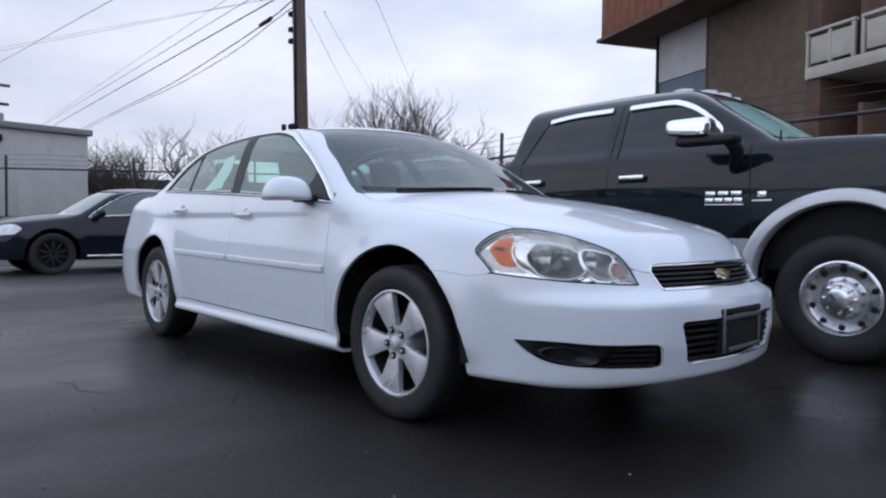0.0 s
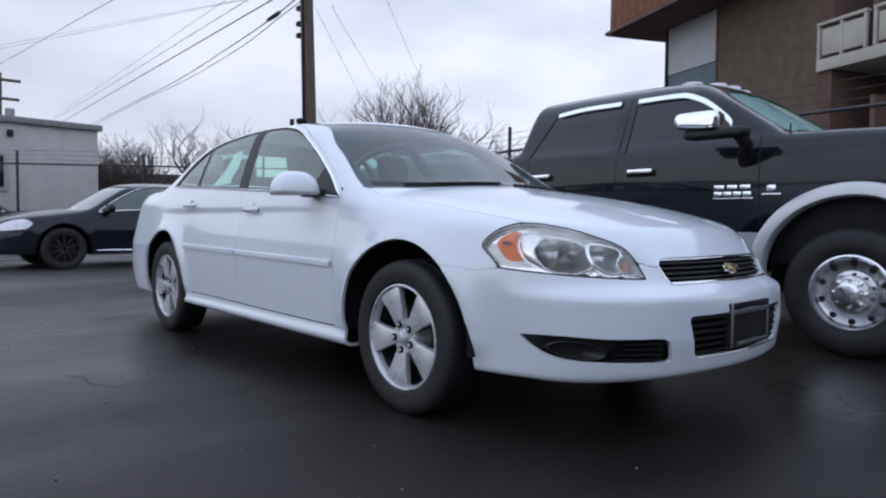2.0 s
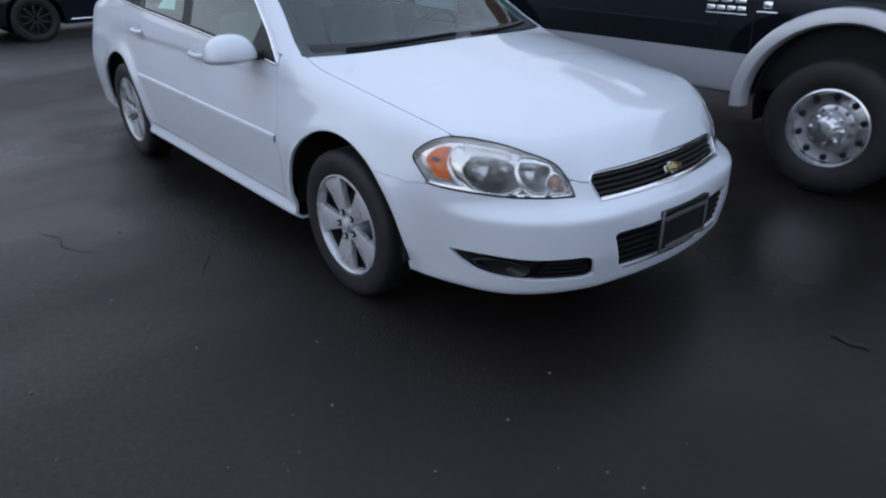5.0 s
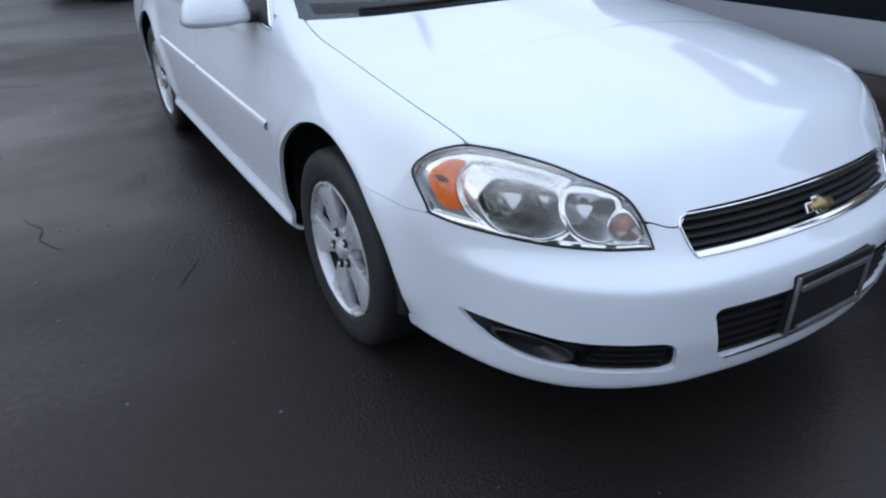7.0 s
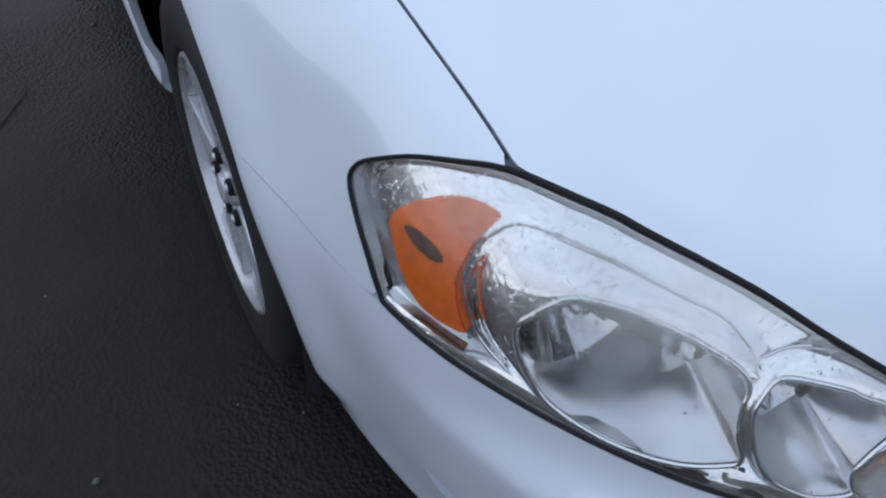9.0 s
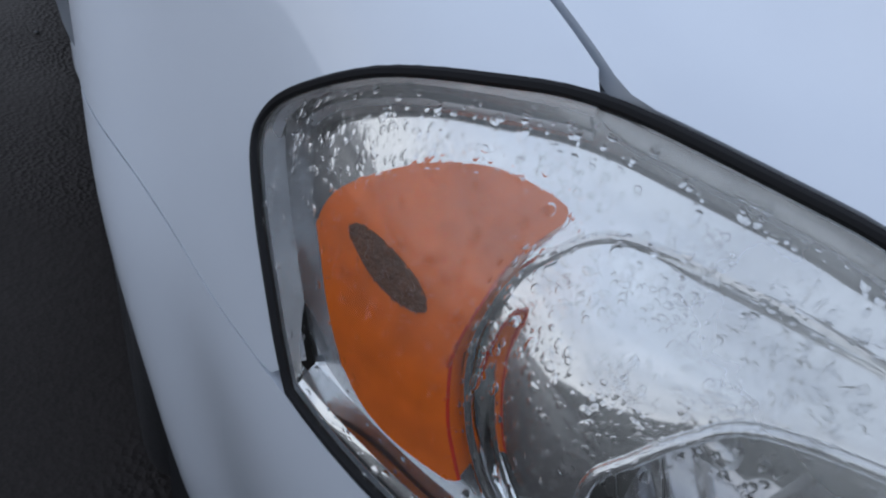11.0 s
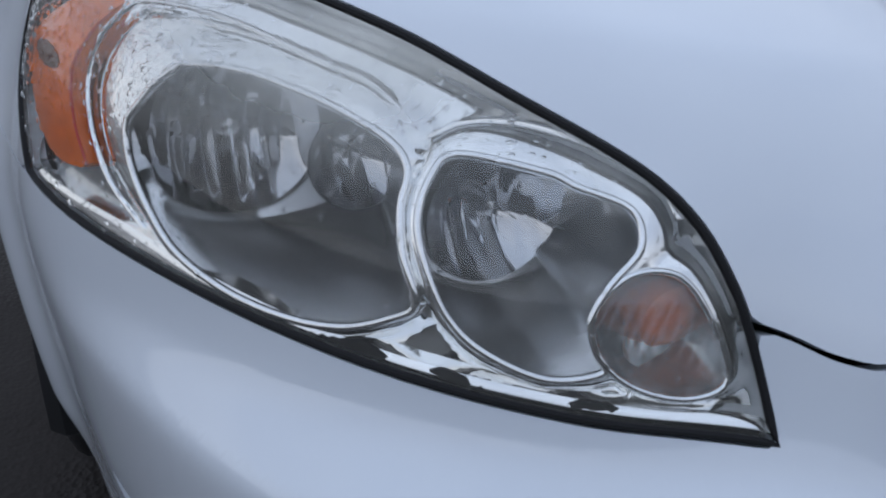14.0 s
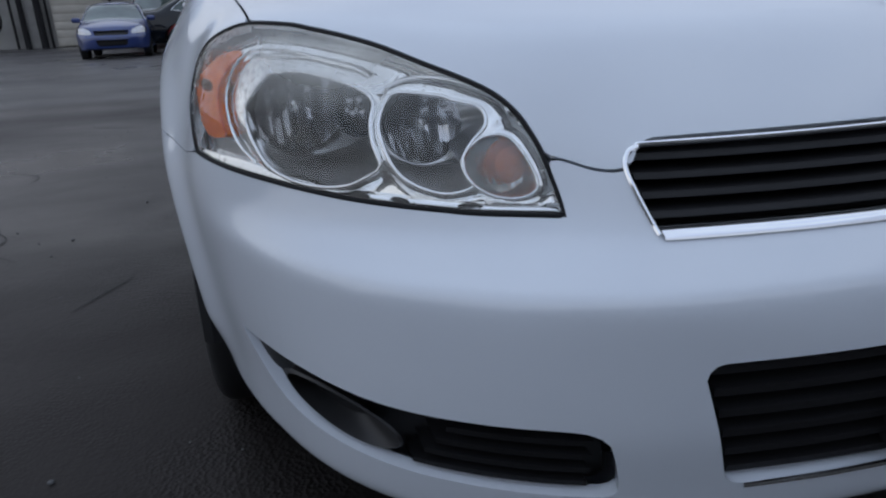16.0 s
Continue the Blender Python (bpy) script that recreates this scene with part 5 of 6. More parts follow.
# cargo bed, seen over the sedan's roof
part("cargo_bed", box((-4.55, 1.98, .62), (-2.10, 3.92, 1.44), .04, 3), M_black_paint, truck, "black cargo bed")
part("rear_flare", box((-3.65, 1.86, .75), (-2.45, 2.0, 1.12), .06, 4), M_silver_paint, truck, "silver rear flare")
part("front_bumper", box((1.55, 2.05, .45), (1.92, 3.85, .80), .06, 3), M_alloy_dark, truck, "dark front bumper")
tool = tagged(part("tool_box", box((-4.2, 2.25, 1.442), (-3.28, 3.7, 1.56), .01), M_grey_box), "light grey tool box resting on the pickup bed", "tool box")
part("lid", box((-4.23, 2.22, 1.561), (-3.25, 3.73, 1.585), .008), M_white_lid, tool, "white lid")


# ---------------------------------------------------------------- ground
def asphalt():
    """Worn wet asphalt: fine stones, wet and drier areas, sheen and shade about the sedan put into the colour, an older
    grey patch further off.
    """
    m = bpy.data.materials.new("wet_asphalt")
    m.use_nodes = True
    n, l = m.node_tree.nodes, m.node_tree.links
    p = n["Principled BSDF"]
    tc = n.new("ShaderNodeTexCoord")

    def noise_at(scale, detail, rough=0.5, stretch=None):
        t = n.new("ShaderNodeTexNoise")
        t.inputs["Scale"].default_value, t.inputs["Detail"].default_value, t.inputs["Roughness"].default_value = scale, detail, rough
        if stretch:
            mp = n.new("ShaderNodeMapping")
            mp.inputs["Scale"].default_value = stretch
            l.new(tc.outputs["Object"], mp.inputs["Vector"])
            l.new(mp.outputs["Vector"], t.inputs["Vector"])
        else:
            l.new(tc.outputs["Object"], t.inputs["Vector"])
        return t.outputs["Fac"]

    def ranged(src, a, b, c, d):
        r = n.new("ShaderNodeMapRange")
        for k, v in zip(("From Min", "From Max", "To Min", "To Max"), (a, b, c, d)):
            r.inputs[k].default_value = v
        l.new(src, r.inputs["Value"])
        return r.outputs[0]

    def math_of(op, a, b):
        t = n.new("ShaderNodeMath")
        t.operation = op
        for i, v in enumerate((a, b)):
            if isinstance(v, (int, float)):
                t.inputs[i].default_value = v
            else:
                l.new(v, t.inputs[i])
        return t.outputs[0]

    def mixed(f, a, b):
        t = n.new("ShaderNodeMix")
        t.data_type = "RGBA"
        l.new(f, t.inputs["Factor"])
        for i, v in ((6, a), (7, b)):
            if isinstance(v, tuple):
                t.inputs[i].default_value = (*v, 1)
            else:
                l.new(v, t.inputs[i])
        return t.outputs[2]

    wet = noise_at(.42, 5, .55, (1, .55, 1))
    grain = noise_at(190, 3)
    coarse = noise_at(34, 6, .65)
    vor = n.new("ShaderNodeTexVoronoi")
    vor.inputs["Scale"].default_value = 105
    l.new(tc.outputs["Object"], vor.inputs["Vector"])
    sep = n.new("ShaderNodeSeparateXYZ")
    l.new(tc.outputs["Object"], sep.inputs["Vector"])
    wobble = math_of("MULTIPLY", noise_at(1.1, 4), 1.2)
    patch = ranged(math_of("ADD", sep.outputs["X"], wobble), -6.5, -6.1, 1.0, 0.0)
    # sheen beside the sedan and shade under it are put into the base colour
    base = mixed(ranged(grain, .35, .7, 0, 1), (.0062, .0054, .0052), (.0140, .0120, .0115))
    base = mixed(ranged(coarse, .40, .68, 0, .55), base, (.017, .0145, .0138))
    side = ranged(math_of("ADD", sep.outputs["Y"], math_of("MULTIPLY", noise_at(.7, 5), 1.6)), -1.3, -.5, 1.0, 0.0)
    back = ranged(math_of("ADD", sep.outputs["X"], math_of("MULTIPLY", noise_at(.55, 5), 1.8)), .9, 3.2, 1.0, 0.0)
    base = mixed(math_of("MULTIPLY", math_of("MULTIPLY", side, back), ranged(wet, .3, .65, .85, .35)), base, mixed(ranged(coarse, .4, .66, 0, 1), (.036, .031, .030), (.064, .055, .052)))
    far = mixed(ranged(coarse, .35, .7, 0, 1), (.060, .058, .058), (.088, .085, .083))
    base = mixed(math_of("MULTIPLY", patch, ranged(wet, .3, .6, .9, .5)), base, far)
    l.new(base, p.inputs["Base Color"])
    l.new(ranged(wet, .36, .62, .24, .62), p.inputs["Roughness"])
    p.inputs["Specular IOR Level"].default_value = 0.30
    p.inputs["Specular Tint"].default_value = (1.0, .90, .84, 1)
    b1 = n.new("ShaderNodeBump")
    b1.inputs["Distance"].default_value = .006
    rough_ground = math_of("MULTIPLY", ranged(sep.outputs["X"], .7, 1.2, 1.0, 0.0), ranged(sep.outputs["Y"], -1.55, -1.15, 0.0, 1.0))
    stones = math_of("MULTIPLY", ranged(noise_at(1.3, 5, .6), .42, .60, .08, .60), rough_ground)
    l.new(math_of("ADD", stones, .05), b1.inputs["Strength"])
    l.new(vor.outputs["Distance"], b1.inputs["Height"])
    b2 = n.new("ShaderNodeBump")
    b2.inputs["Strength"].default_value, b2.inputs["Distance"].default_value = .13, .012
    l.new(coarse, b2.inputs["Height"])
    l.new(b1.outputs["Normal"], b2.inputs["Normal"])
    l.new(b2.outputs["Normal"], p.inputs["Normal"])
    return m


M_asphalt = asphalt()
xs = np.concatenate([np.linspace(-1500, -40, 8), np.linspace(-30, 12, 85), np.linspace(40, 1500, 6)])
ys = np.concatenate([np.linspace(-1500, -40, 8), np.linspace(-16, 16, 65), np.linspace(40, 1500, 6)])
gx, gy = np.meshgrid(xs, ys, indexing="ij")
flat = np.minimum(1, np.maximum(0, (np.hypot(gx + 1, gy) - 6) / 8))
gz = flat * .015 * np.sin(gx * .55 + 1) * np.sin(gy * .47) * (np.abs(gx) < 31) * (np.abs(gy) < 17)
k = len(ys)
quads = [(i * k + j, (i + 1) * k + j, (i + 1) * k + j + 1, i * k + j + 1) for i in range(len(xs) - 1) for j in range(k - 1)]
ground = tagged(part("ground", (np.stack([gx.ravel(), gy.ravel(), gz.ravel()], 1), quads), M_asphalt), "dark wet asphalt with worn patches and a painted pale sheen", "ground", kind="structure")

# cracks, loose stones and a dark leaf on the asphalt
M_crack = material("asphalt_crack", (.008, .008, .009), .7, vary=.3)
rng = random.Random(11)
for start, turn, steps in (((-1.15, -1.62), 200, 12), ((-.55, -1.35), 195, 7), ((-2.6, -1.9), 170, 10), ((-4.6, -1.5), 250, 10)):
    x, y, a = *start, radians(turn)
    line, wid = [], []
    for i in range(steps):
        a += rng.uniform(-.5, .5)
        x, y = x + .055 * math.cos(a), y + .055 * math.sin(a)
        line.append((x, y, .0035))
        wid.append(.001 + .0026 * math.sin(math.pi * i / (steps - 1)) * rng.uniform(.4, 1))
    tagged(part("asphalt_crack", tube(line, wid, 6, flat=.35), M_crack), "thin dark crack in wet asphalt", "crack", "asphalt cracks", "structure")
M_stone = material("loose_stone", (.10, .10, .10), .6, vary=.4, scale=90)
stones = []
for i in range(260):
    x, y, r = rng.uniform(-4.5, 3.0), rng.uniform(-3.6, -.2), rng.choice((.002, .003, .003, .005, .007))
    bm = bmesh.new()
    bmesh.ops.create_icosphere(bm, subdivisions=1, radius=r)
    for v in bm.verts:
        v.co = Vector((v.co.x * rng.uniform(.7, 1.3) + x, v.co.y * rng.uniform(.7, 1.3) + y, v.co.z * .6 + r * .5))
    stones.append(raw(bm))
tagged(part("gravel", joined(*stones), M_stone), "loose grit scattered on wet asphalt", "gravel", kind="stuff")
M_leaf = material("dead_leaf", (.012, .010, .009), .5, vary=.3)
tagged(part("dead_leaf", strip([np.array([(1.60 + .02 * i, .36 + .012 * math.sin(i * 1.3) + w, .004 + .006 * abs(math.sin(i))) for i in range(8)]) for w in (-.008, 0, .010)], closed=False), M_leaf), "small dark dead leaf lying on asphalt", "leaf")

# ---------------------------------------------------------------- other parked cars
BODY = skin(sedan, (-4.2, -.97, .18), (1.14, .97, 1.54), .045)
cut = lambda x, y, z: -np.maximum.reduce([d_side(x, z) - 10 * (np.abs(y) < .45), np.where((x > -1.6), d_screen(y, z), -1), np.where(x < -2.3, d_rear(y, z), -1), in_arch(x, y, z),
                                          in_head(x, y, z), np.where(x > .8, np.maximum(d_grille(y, z), d_lower(y, z)), -1)])
CAR_BODY = clip(BODY, cut)
CAR_GLASS = clip(skin(lambda x, y, z: sedan(x, y, z) + .012, (-3.7, -.95, .92), (0, .95, 1.5), .05),
                 lambda x, y, z: np.maximum.reduce([d_side(x, z) - 10 * (np.abs(y) < .45), np.where(x > -1.6, d_screen(y, z), -1), np.where(x < -2.3, d_rear(y, z), -1)]) + .004)
CAR_LINER = clip(skin(lambda x, y, z: sedan(x, y, z) + .06, (-4.1, -.95, .2), (1.1, .95, 1.0), .08), lambda x, y, z: -in_arch(x, y, z))
CAR_LAMP = clip(skin(lambda x, y, z: sedan(x, y, z) + .01, (.3, -.95, .55), (1.05, -.3, .88), .03), lambda x, y, z: in_head(x, y, z))
M_far_lamp = material("far_headlight", (.55, .56, .58), .15, metal=.5, coat=1.0, vary=.2, scale=25)


def parked_car(name, label, paint, at, sx=1.0, sy=1.0, sz=1.0, rim_mat=None):
    """A car parked further off, with its glass, lamps, mirrors and wheels."""
    k = np.array((sx, sy, sz))
    c = thing(name, label, "car", at, "parked cars")
    fit = lambda m: (np.asarray(m[0]) * k, m[1])
    part("body", fit(CAR_BODY), paint, c)
    part("inner_liner", fit(CAR_LINER), M_gap, c)
    part("window_glass", fit(CAR_GLASS), M_far_glass, c, "dark green tinted glass")
    for s in (-1, 1):
        part("headlight", fit(CAR_LAMP if s < 0 else mirrored(CAR_LAMP)), M_far_lamp, c, "clear headlight")
        edge = SIDE_GLASS
        yy = s * -flank(edge[:, 0], edge[:, 1])
        part("window_trim", fit(tube(np.stack([edge[:, 0], yy, edge[:, 1]], 1), .009, 6, closed=True)), M_chrome, c, "bright window trim")
        zz = np.linspace(.99, 1.415, 8)
        pillar = [np.stack([door_middle(zz) + dx, s * (-flank(door_middle(zz) + dx, zz) + .004), zz], 1) for dx in (-.07, -.035, 0, .045)]
        part("door_pillar", fit(strip(pillar, closed=False)), M_black_plastic, c, "black pillar between the side windows")
        edge_z = np.full(20, .30)
        xs_low = np.linspace(-2.3, -.5, 20)
        part("sill_trim", fit(tube(np.stack([xs_low, s * (-flank(xs_low, edge_z) + .004), edge_z], 1), .012, 6)), M_chrome, c, "bright sill strip")
        mb = box((-.76, .86 if s > 0 else -1.08, .94), (-.64, 1.08 if s > 0 else -.86, 1.07), .045, 3)
        part("door_mirror", fit(raw(mb)), paint, c)
        for cx in (0.0, -2.807):
            at_w = lambda m: placed(m if s < 0 else mirrored(m), pose(cx * sx, 0, .335 * sz))
            tyre = part("wheel", at_w((np.asarray(lathe([(.22, -.88), (.24, -.90), (.30, -.905), (.328, -.89), (.336, -.86), (.336, -.72), (.3, -.69)], n=40)[0]) * (1, sy, 1), lathe([(.22, -.88)] * 7, n=40)[1])), M_rubber, c, "black tyre with a dark alloy rim")
            part("rim", at_w((np.asarray(lathe([(.225, -.885), (.215, -.89), (.205, -.86), (.19, -.80), (.01, -.79)], n=40)[0]) * (1, sy, 1), lathe([(.2, 0)] * 5, n=40)[1])), M_gap, tyre)
            for j in range(10):
                a = radians(36 * j)
                sp = raw(box((-.010, -.878 * sy, .03), (.010, -.858 * sy, .215), .003))
                turn = np.array(Euler((0, a, 0)).to_matrix())
                part("spoke", at_w((sp[0] @ turn.T, sp[1])), rim_mat or M_alloy_dark, tyre)
    for zz, d in ((.63, .03), (.40, .03)):
        part("grille", fit((front_line(np.repeat(np.linspace(-.36, .36, 12), 2), np.tile((zz - .035, zz + .035), 12), d), [(2 * i, 2 * i + 2, 2 * i + 3, 2 * i + 1) for i in range(11)])), M_black_plastic, c)
    return c


M_far_glass = material("far_car_glass", (.06, .085, .08), .04, coat=.8, vary=.3, scale=2)
parked_car("charcoal_sedan", "charcoal sedan with dark alloy wheels parked across the lot", M_grey_paint, pose(-10.55, -.12, 0, 0, 0, -88), .96, .98, .985)
parked_car("black_car", "black car parked beside the pale shed", M_black_paint, pose(-20.05, 1.05, 0, 0, 0, 91), 1.0, 1.0, 1.03)
parked_car("blue_car", "blue compact car parked facing the sedan", M_blue_paint, pose(-17.9, -3.25, 0, 0, 0, 2), .86, .92, .93)
parked_car("red_car", "tall red car parked behind the blue car", M_red_paint, pose(-23.6, -2.68, 0, 0, 0, 0), .95, .92, 1.2)

# ---------------------------------------------------------------- pale shed and the garage wall
M_shed = material("pale_siding", (.46, .45, .43), .75, vary=.08, scale=2.5, bump=.2, bump_scale=60)
M_shed_roof = material("grey_roof_edge", (.22, .22, .22), .7, vary=.15)
M_trim = material("window_frame_paint", (.40, .39, .38), .6, vary=.1)
shed = thing("shed", "pale grey metal shed with a small dark window", "building", pose(-21.75, 0, 0, 0, 0, 7.0))
part("wall", box((-6, -1.6, 0), (0, 3.66, 3.72), .01), M_shed, shed)
part("roof", box((-6.2, -1.8, 3.72), (.14, 3.78, 3.92), .03), M_shed_roof, shed, "dark roof edge")
for i in range(5):
    part("siding_panel", box((.001, -1.59 + 1.05 * i, .05), (.008, -.548 + 1.05 * i, 3.7), .003), M_shed, shed)
win = part("window", box((.013, .0, 1.62), (.06, 1.02, 2.82), .01), M_trim, shed, "pale window frame")
part("pane", box((.061, .12, 1.74), (.066, .90, 2.70)), M_dark_glass, win, "dark pane")
part("wall_lamp", box((.013, 1.0, 3.30), (.16, 1.16, 3.5), .03), M_black_plastic, shed, "dark wall lamp")

M_garage = material("grey_garage_wall", (.30, .295, .28), .8, vary=.25, scale=1.2, bump=.2, bump_scale=30)
M_garage_door = material("cream_garage_door", (.42, .40, .35), .6, vary=.15, scale=2)
garage = thing("garage", "grey garage with pipes and pale roller doors", "building", pose(-30, 0, 0))
part("wall", box((-5, -22, 0), (0, -2.6, 5.2), .02), M_garage, garage)
part("roof", box((-5.3, -22.3, 5.2), (.4, -2.3, 5.45), .03), M_shed_roof, garage)
for y0 in (-6.9, -11.4, -16):
    dr = part("roller_door", box((.002, y0, .02), (.05, y0 + 1.9, 3.2), .01), M_garage_door, garage, "pale roller door")
    for i in range(10):
        part("slat", box((.051, y0 + .03, .05 + .31 * i), (.065, y0 + 1.87, .33 + .31 * i), .006), M_garage_door, dr)
for y0, r in ((-7.95, .11), (-7.35, .13), (-7.05, .05), (-4.7, .05), (-8.3, .05), (-12.0, .12)):
    part("pipe", tube([(.16, y0, 0), (.16, y0, 5.1)], r, 10), M_gap, garage, "dark vertical pipe")
a = np.linspace(0, 4 * np.pi, 60)
hose = tagged(part("hose", tube(np.stack([-29.8 + .03 * np.sin(a * 3), -9.25 + .55 * np.cos(a), 1.15 + .62 * np.sin(a)], 1), .05, 8), M_gap), "black hose coiled on a hook of the garage wall", "hose")

# ---------------------------------------------------------------- fence
M_fence = material("dark_galvanised_pipe", (.055, .055, .06), .5, metal=.5, vary=.25)
M_wire = material("cable", (.025, .025, .028), .6)


def fence(a, b, label, posts, arm):
    a, b = np.array((*a, 0.)), np.array((*b, 0.))
    f = thing("fence", label, "fence", kind="")
    d = (b - a) / np.linalg.norm(b - a)
    part("top_rail", tube([a + (0, 0, 2.2), (a + b) / 2 + (0, 0, 2.2), b + (0, 0, 2.2)], .024, 8), M_fence, f)
    part("bottom_wire", tube([a + (0, 0, .12), b + (0, 0, .12)], .006, 5), M_fence, f)
    for t in posts:
        q = a + (b - a) * t
        post = part("post", tube([q, q + (0, 0, 2.25), q + (0, 0, 2.25 + arm)], .034, 8), M_fence, f)
        part("cap", lathe([(.045, 2.17), (.05, 2.2), (.05, 2.23), (.03, 2.26)], "z", 10, centre=q), M_fence, post)
    for k in range(3):
        z = 2.32 + .12 * k
        w = [a + (b - a) * t + np.array((0, 0, z - .02 * math.sin(math.pi * ((t * 5) % 1)))) for t in np.linspace(0, 1, 31)]
        part("barbed_wire", tube(w, .004, 4), M_wire, f)
    # diamond mesh
    lines, L = [], np.linalg.norm(b - a)
    for i in range(int((L + 2.1) / .11)):
        s = -2.1 + i * .11
        for g in (1, -1):
            p0, p1 = (s, .1), (s + 2.1, 2.2)
            if g < 0:
                p0, p1 = (s, 2.2), (s + 2.1, .1)
            lo = max(0, -p0[0] / 2.1) if p0[0] < 0 else 0
            hi = 1 if p1[0] <= L else (L - p0[0]) / 2.1
            if hi > lo:
                q0 = a + d * (p0[0] + 2.1 * lo) + np.array((0, 0, p0[1] + (p1[1] - p0[1]) * lo))
                q1 = a + d * (p0[0] + 2.1 * hi) + np.array((0, 0, p0[1] + (p1[1] - p0[1]) * hi))
                lines.append(tube([q0, q1], .0005, 3))
    tagged(part("chain_link", joined(*lines), M_fence, f, "grey chain link mesh"), kind="stuff")
    return f


fence((-13.0, 7.85), (6.0, 5.35), "dark pipe and chain link fence with barbed wire", (0, .112, .335, .558, .78, 1.0), .42)
fence((-13.05, 7.8), (-18.3, -.2), "dark pipe and chain link fence before the shed", (.26, .58, .90, 1.0), .28)

# ---------------------------------------------------------------- poles and cables
M_pole = material("weathered_pole", (.11, .085, .07), .85, vary=.35, scale=3, bump=.5, bump_scale=40, stretch=(6, 6, .5))
pole = thing("utility_pole", "tall weathered brown wooden utility pole", "pole")
part("shaft", tube([(-13.28, 6.50, 0), (-13.31, 6.48, 3.5), (-13.36, 6.40, 7.6), (-13.40, 6.34, 10.5)], (.20, .185, .165, .15), 18), M_pole, pole)
part("conduit", tube([(-13.20, 6.27, 0), (-13.26, 6.27, 5.5), (-13.30, 6.24, 10)], .035, 8), M_gap, pole, "dark conduit")
for z in (5.6, 5.9, 6.3):
    part("bracket", box((-13.56, 6.22, z), (-13.40, 6.36, z + .12), .02), M_gap, pole)
lamp = thing("lamp_post", "short dark post with a small lamp", "lamp")
part("post", tube([(-12.2, 5.34, 0), (-12.19, 5.35, 3.24)], .055, 10), M_gap, lamp)
part("lamp_head", box((-12.20, 5.45, 3.14), (-12.0, 5.66, 3.27), .04, 3), M_gap, lamp)
part("lamp_arm", tube([(-12.19, 5.36, 3.0), (-12.1, 5.55, 3.18)], .015, 6), M_gap, lamp)
far = thing("utility_pole", "distant utility pole with crossarms and a transformer", "pole")
part("shaft", tube([(-57.2, 5.8, 0), (-57.2, 5.95, 11.6)], (.22, .16), 10), M_pole, far)
part("crossarm", box((-57.3, 4.6, 11.0), (-57.05, 7.3, 11.2), .03), M_pole, far)
part("crossarm", box((-57.3, 4.9, 9.6), (-57.05, 7.2, 9.8), .03), M_pole, far)
part("transformer", lathe([(.02, 9.0), (.3, 8.98), (.32, 8.9), (.32, 7.9), (.3, 7.85), (.02, 7.85)], "z", 16, centre=(-57.0, 6.55, 0)), M_grey_box, far, "grey transformer")


def cable(label, pts, r, sag=0.0):
    p = spline(pts, 10, closed=False)
    t = np.linspace(0, 1, len(p))
    p[:, 2] -= sag * 4 * t * (1 - t)
    return tagged(part("cable", tube(p, r, 5), M_wire), label, "cable", "overhead cables")


for a, b, r in (((-14.98, 6.57, 7.16), (-66.3, 11.7, 9.29), .020), ((-15.74, 6.18, 7.25), (-66.44, 11.06, 9.39), .011), ((-16.0, 5.63, 7.19), (-66.52, 10.64, 9.2), .007)):
    a, b = np.array(a), np.array(b)
    c = a + (a - b) * .035
    cable("black overhead power cable running to a distant pole", [c, a, a + (b - a) * .4, b], r)
tel = [(-13.45, 6.36, 6.78), (-14.6, 6.21, 6.43), (-17.82, 6.45, 6.29), (-25.95, 7.7, 6.6), (-36.06, 9.0, 7.1), (-56.05, 11.71, 8.12)]
cable("black telephone cable hung from the utility pole", tel, .016)
cable("thin black telephone cable hung from the utility pole", [(x, y + .1, z - .10 + .06 * math.sin(i * 2.1)) for i, (x, y, z) in enumerate(tel)], .012)
tagged(part("splice_case", tube([(-14.45, 6.22, 6.47), (-14.6, 6.21, 6.43), (-15.1, 6.22, 6.40)], (.05, .06, .05), 8), M_gap), "black splice case on a telephone cable", "splice case")
cable("thin overhead cable crossing the sky", [(-13.38, 6.34, 7.9), (-17.7, 4.6, 7.95), (-21.8, 4.32, 8.28), (-42.25, 4.33, 9.78), (-60, 4.3, 11.2)], .012)
cable("thin overhead cable crossing the sky", [(-14.8, 11.2, 9.1), (-26.06, 7.4, 9.23), (-37.31, 3.56, 9.35), (-50, -.8, 9.5)], .007)
cable("thin overhead cable crossing the sky", [(-15.5, 12, 9.4), (-26.06, 7.9, 9.5), (-37.31, 3.56, 9.5), (-50, -1.2, 9.5)], .006)
cable("thin overhead cable behind the utility pole", [(-12.5, 6.2, 6.1), (-13.94, 7.37, 6.17), (-26.43, 17.48, 6.85)], .006)
cable("thin overhead cable behind the utility pole", [(-12.5, 6.7, 6.3), (-13.71, 7.72, 6.35), (-25.92, 18.19, 7.61)], .006)
cable("thin overhead cable behind the utility pole", [(-16, 10.8, 8.6), (-21.33, 15.96, 8.92), (-28.53, 22.96, 9.31)], .008)
cable("thin overhead cable beside the brick building", [(-32, 34, 6.1), (-22.53, 28.77, 5.49), (-12.96, 23.23, 4.9), (-8, 20.4, 4.7)], .010)
cable("thin overhead cable beside the brick building", [(-32, 34, 5.2), (-22.53, 28.77, 4.9), (-12.96, 23.23, 4.4), (-8, 20.4, 4.2)], .010)
cable("yellow guy guard wire beside the fence", [(-7.42, 5.28, 2.25), (-7.12, 5.63, 1.53)], .012)

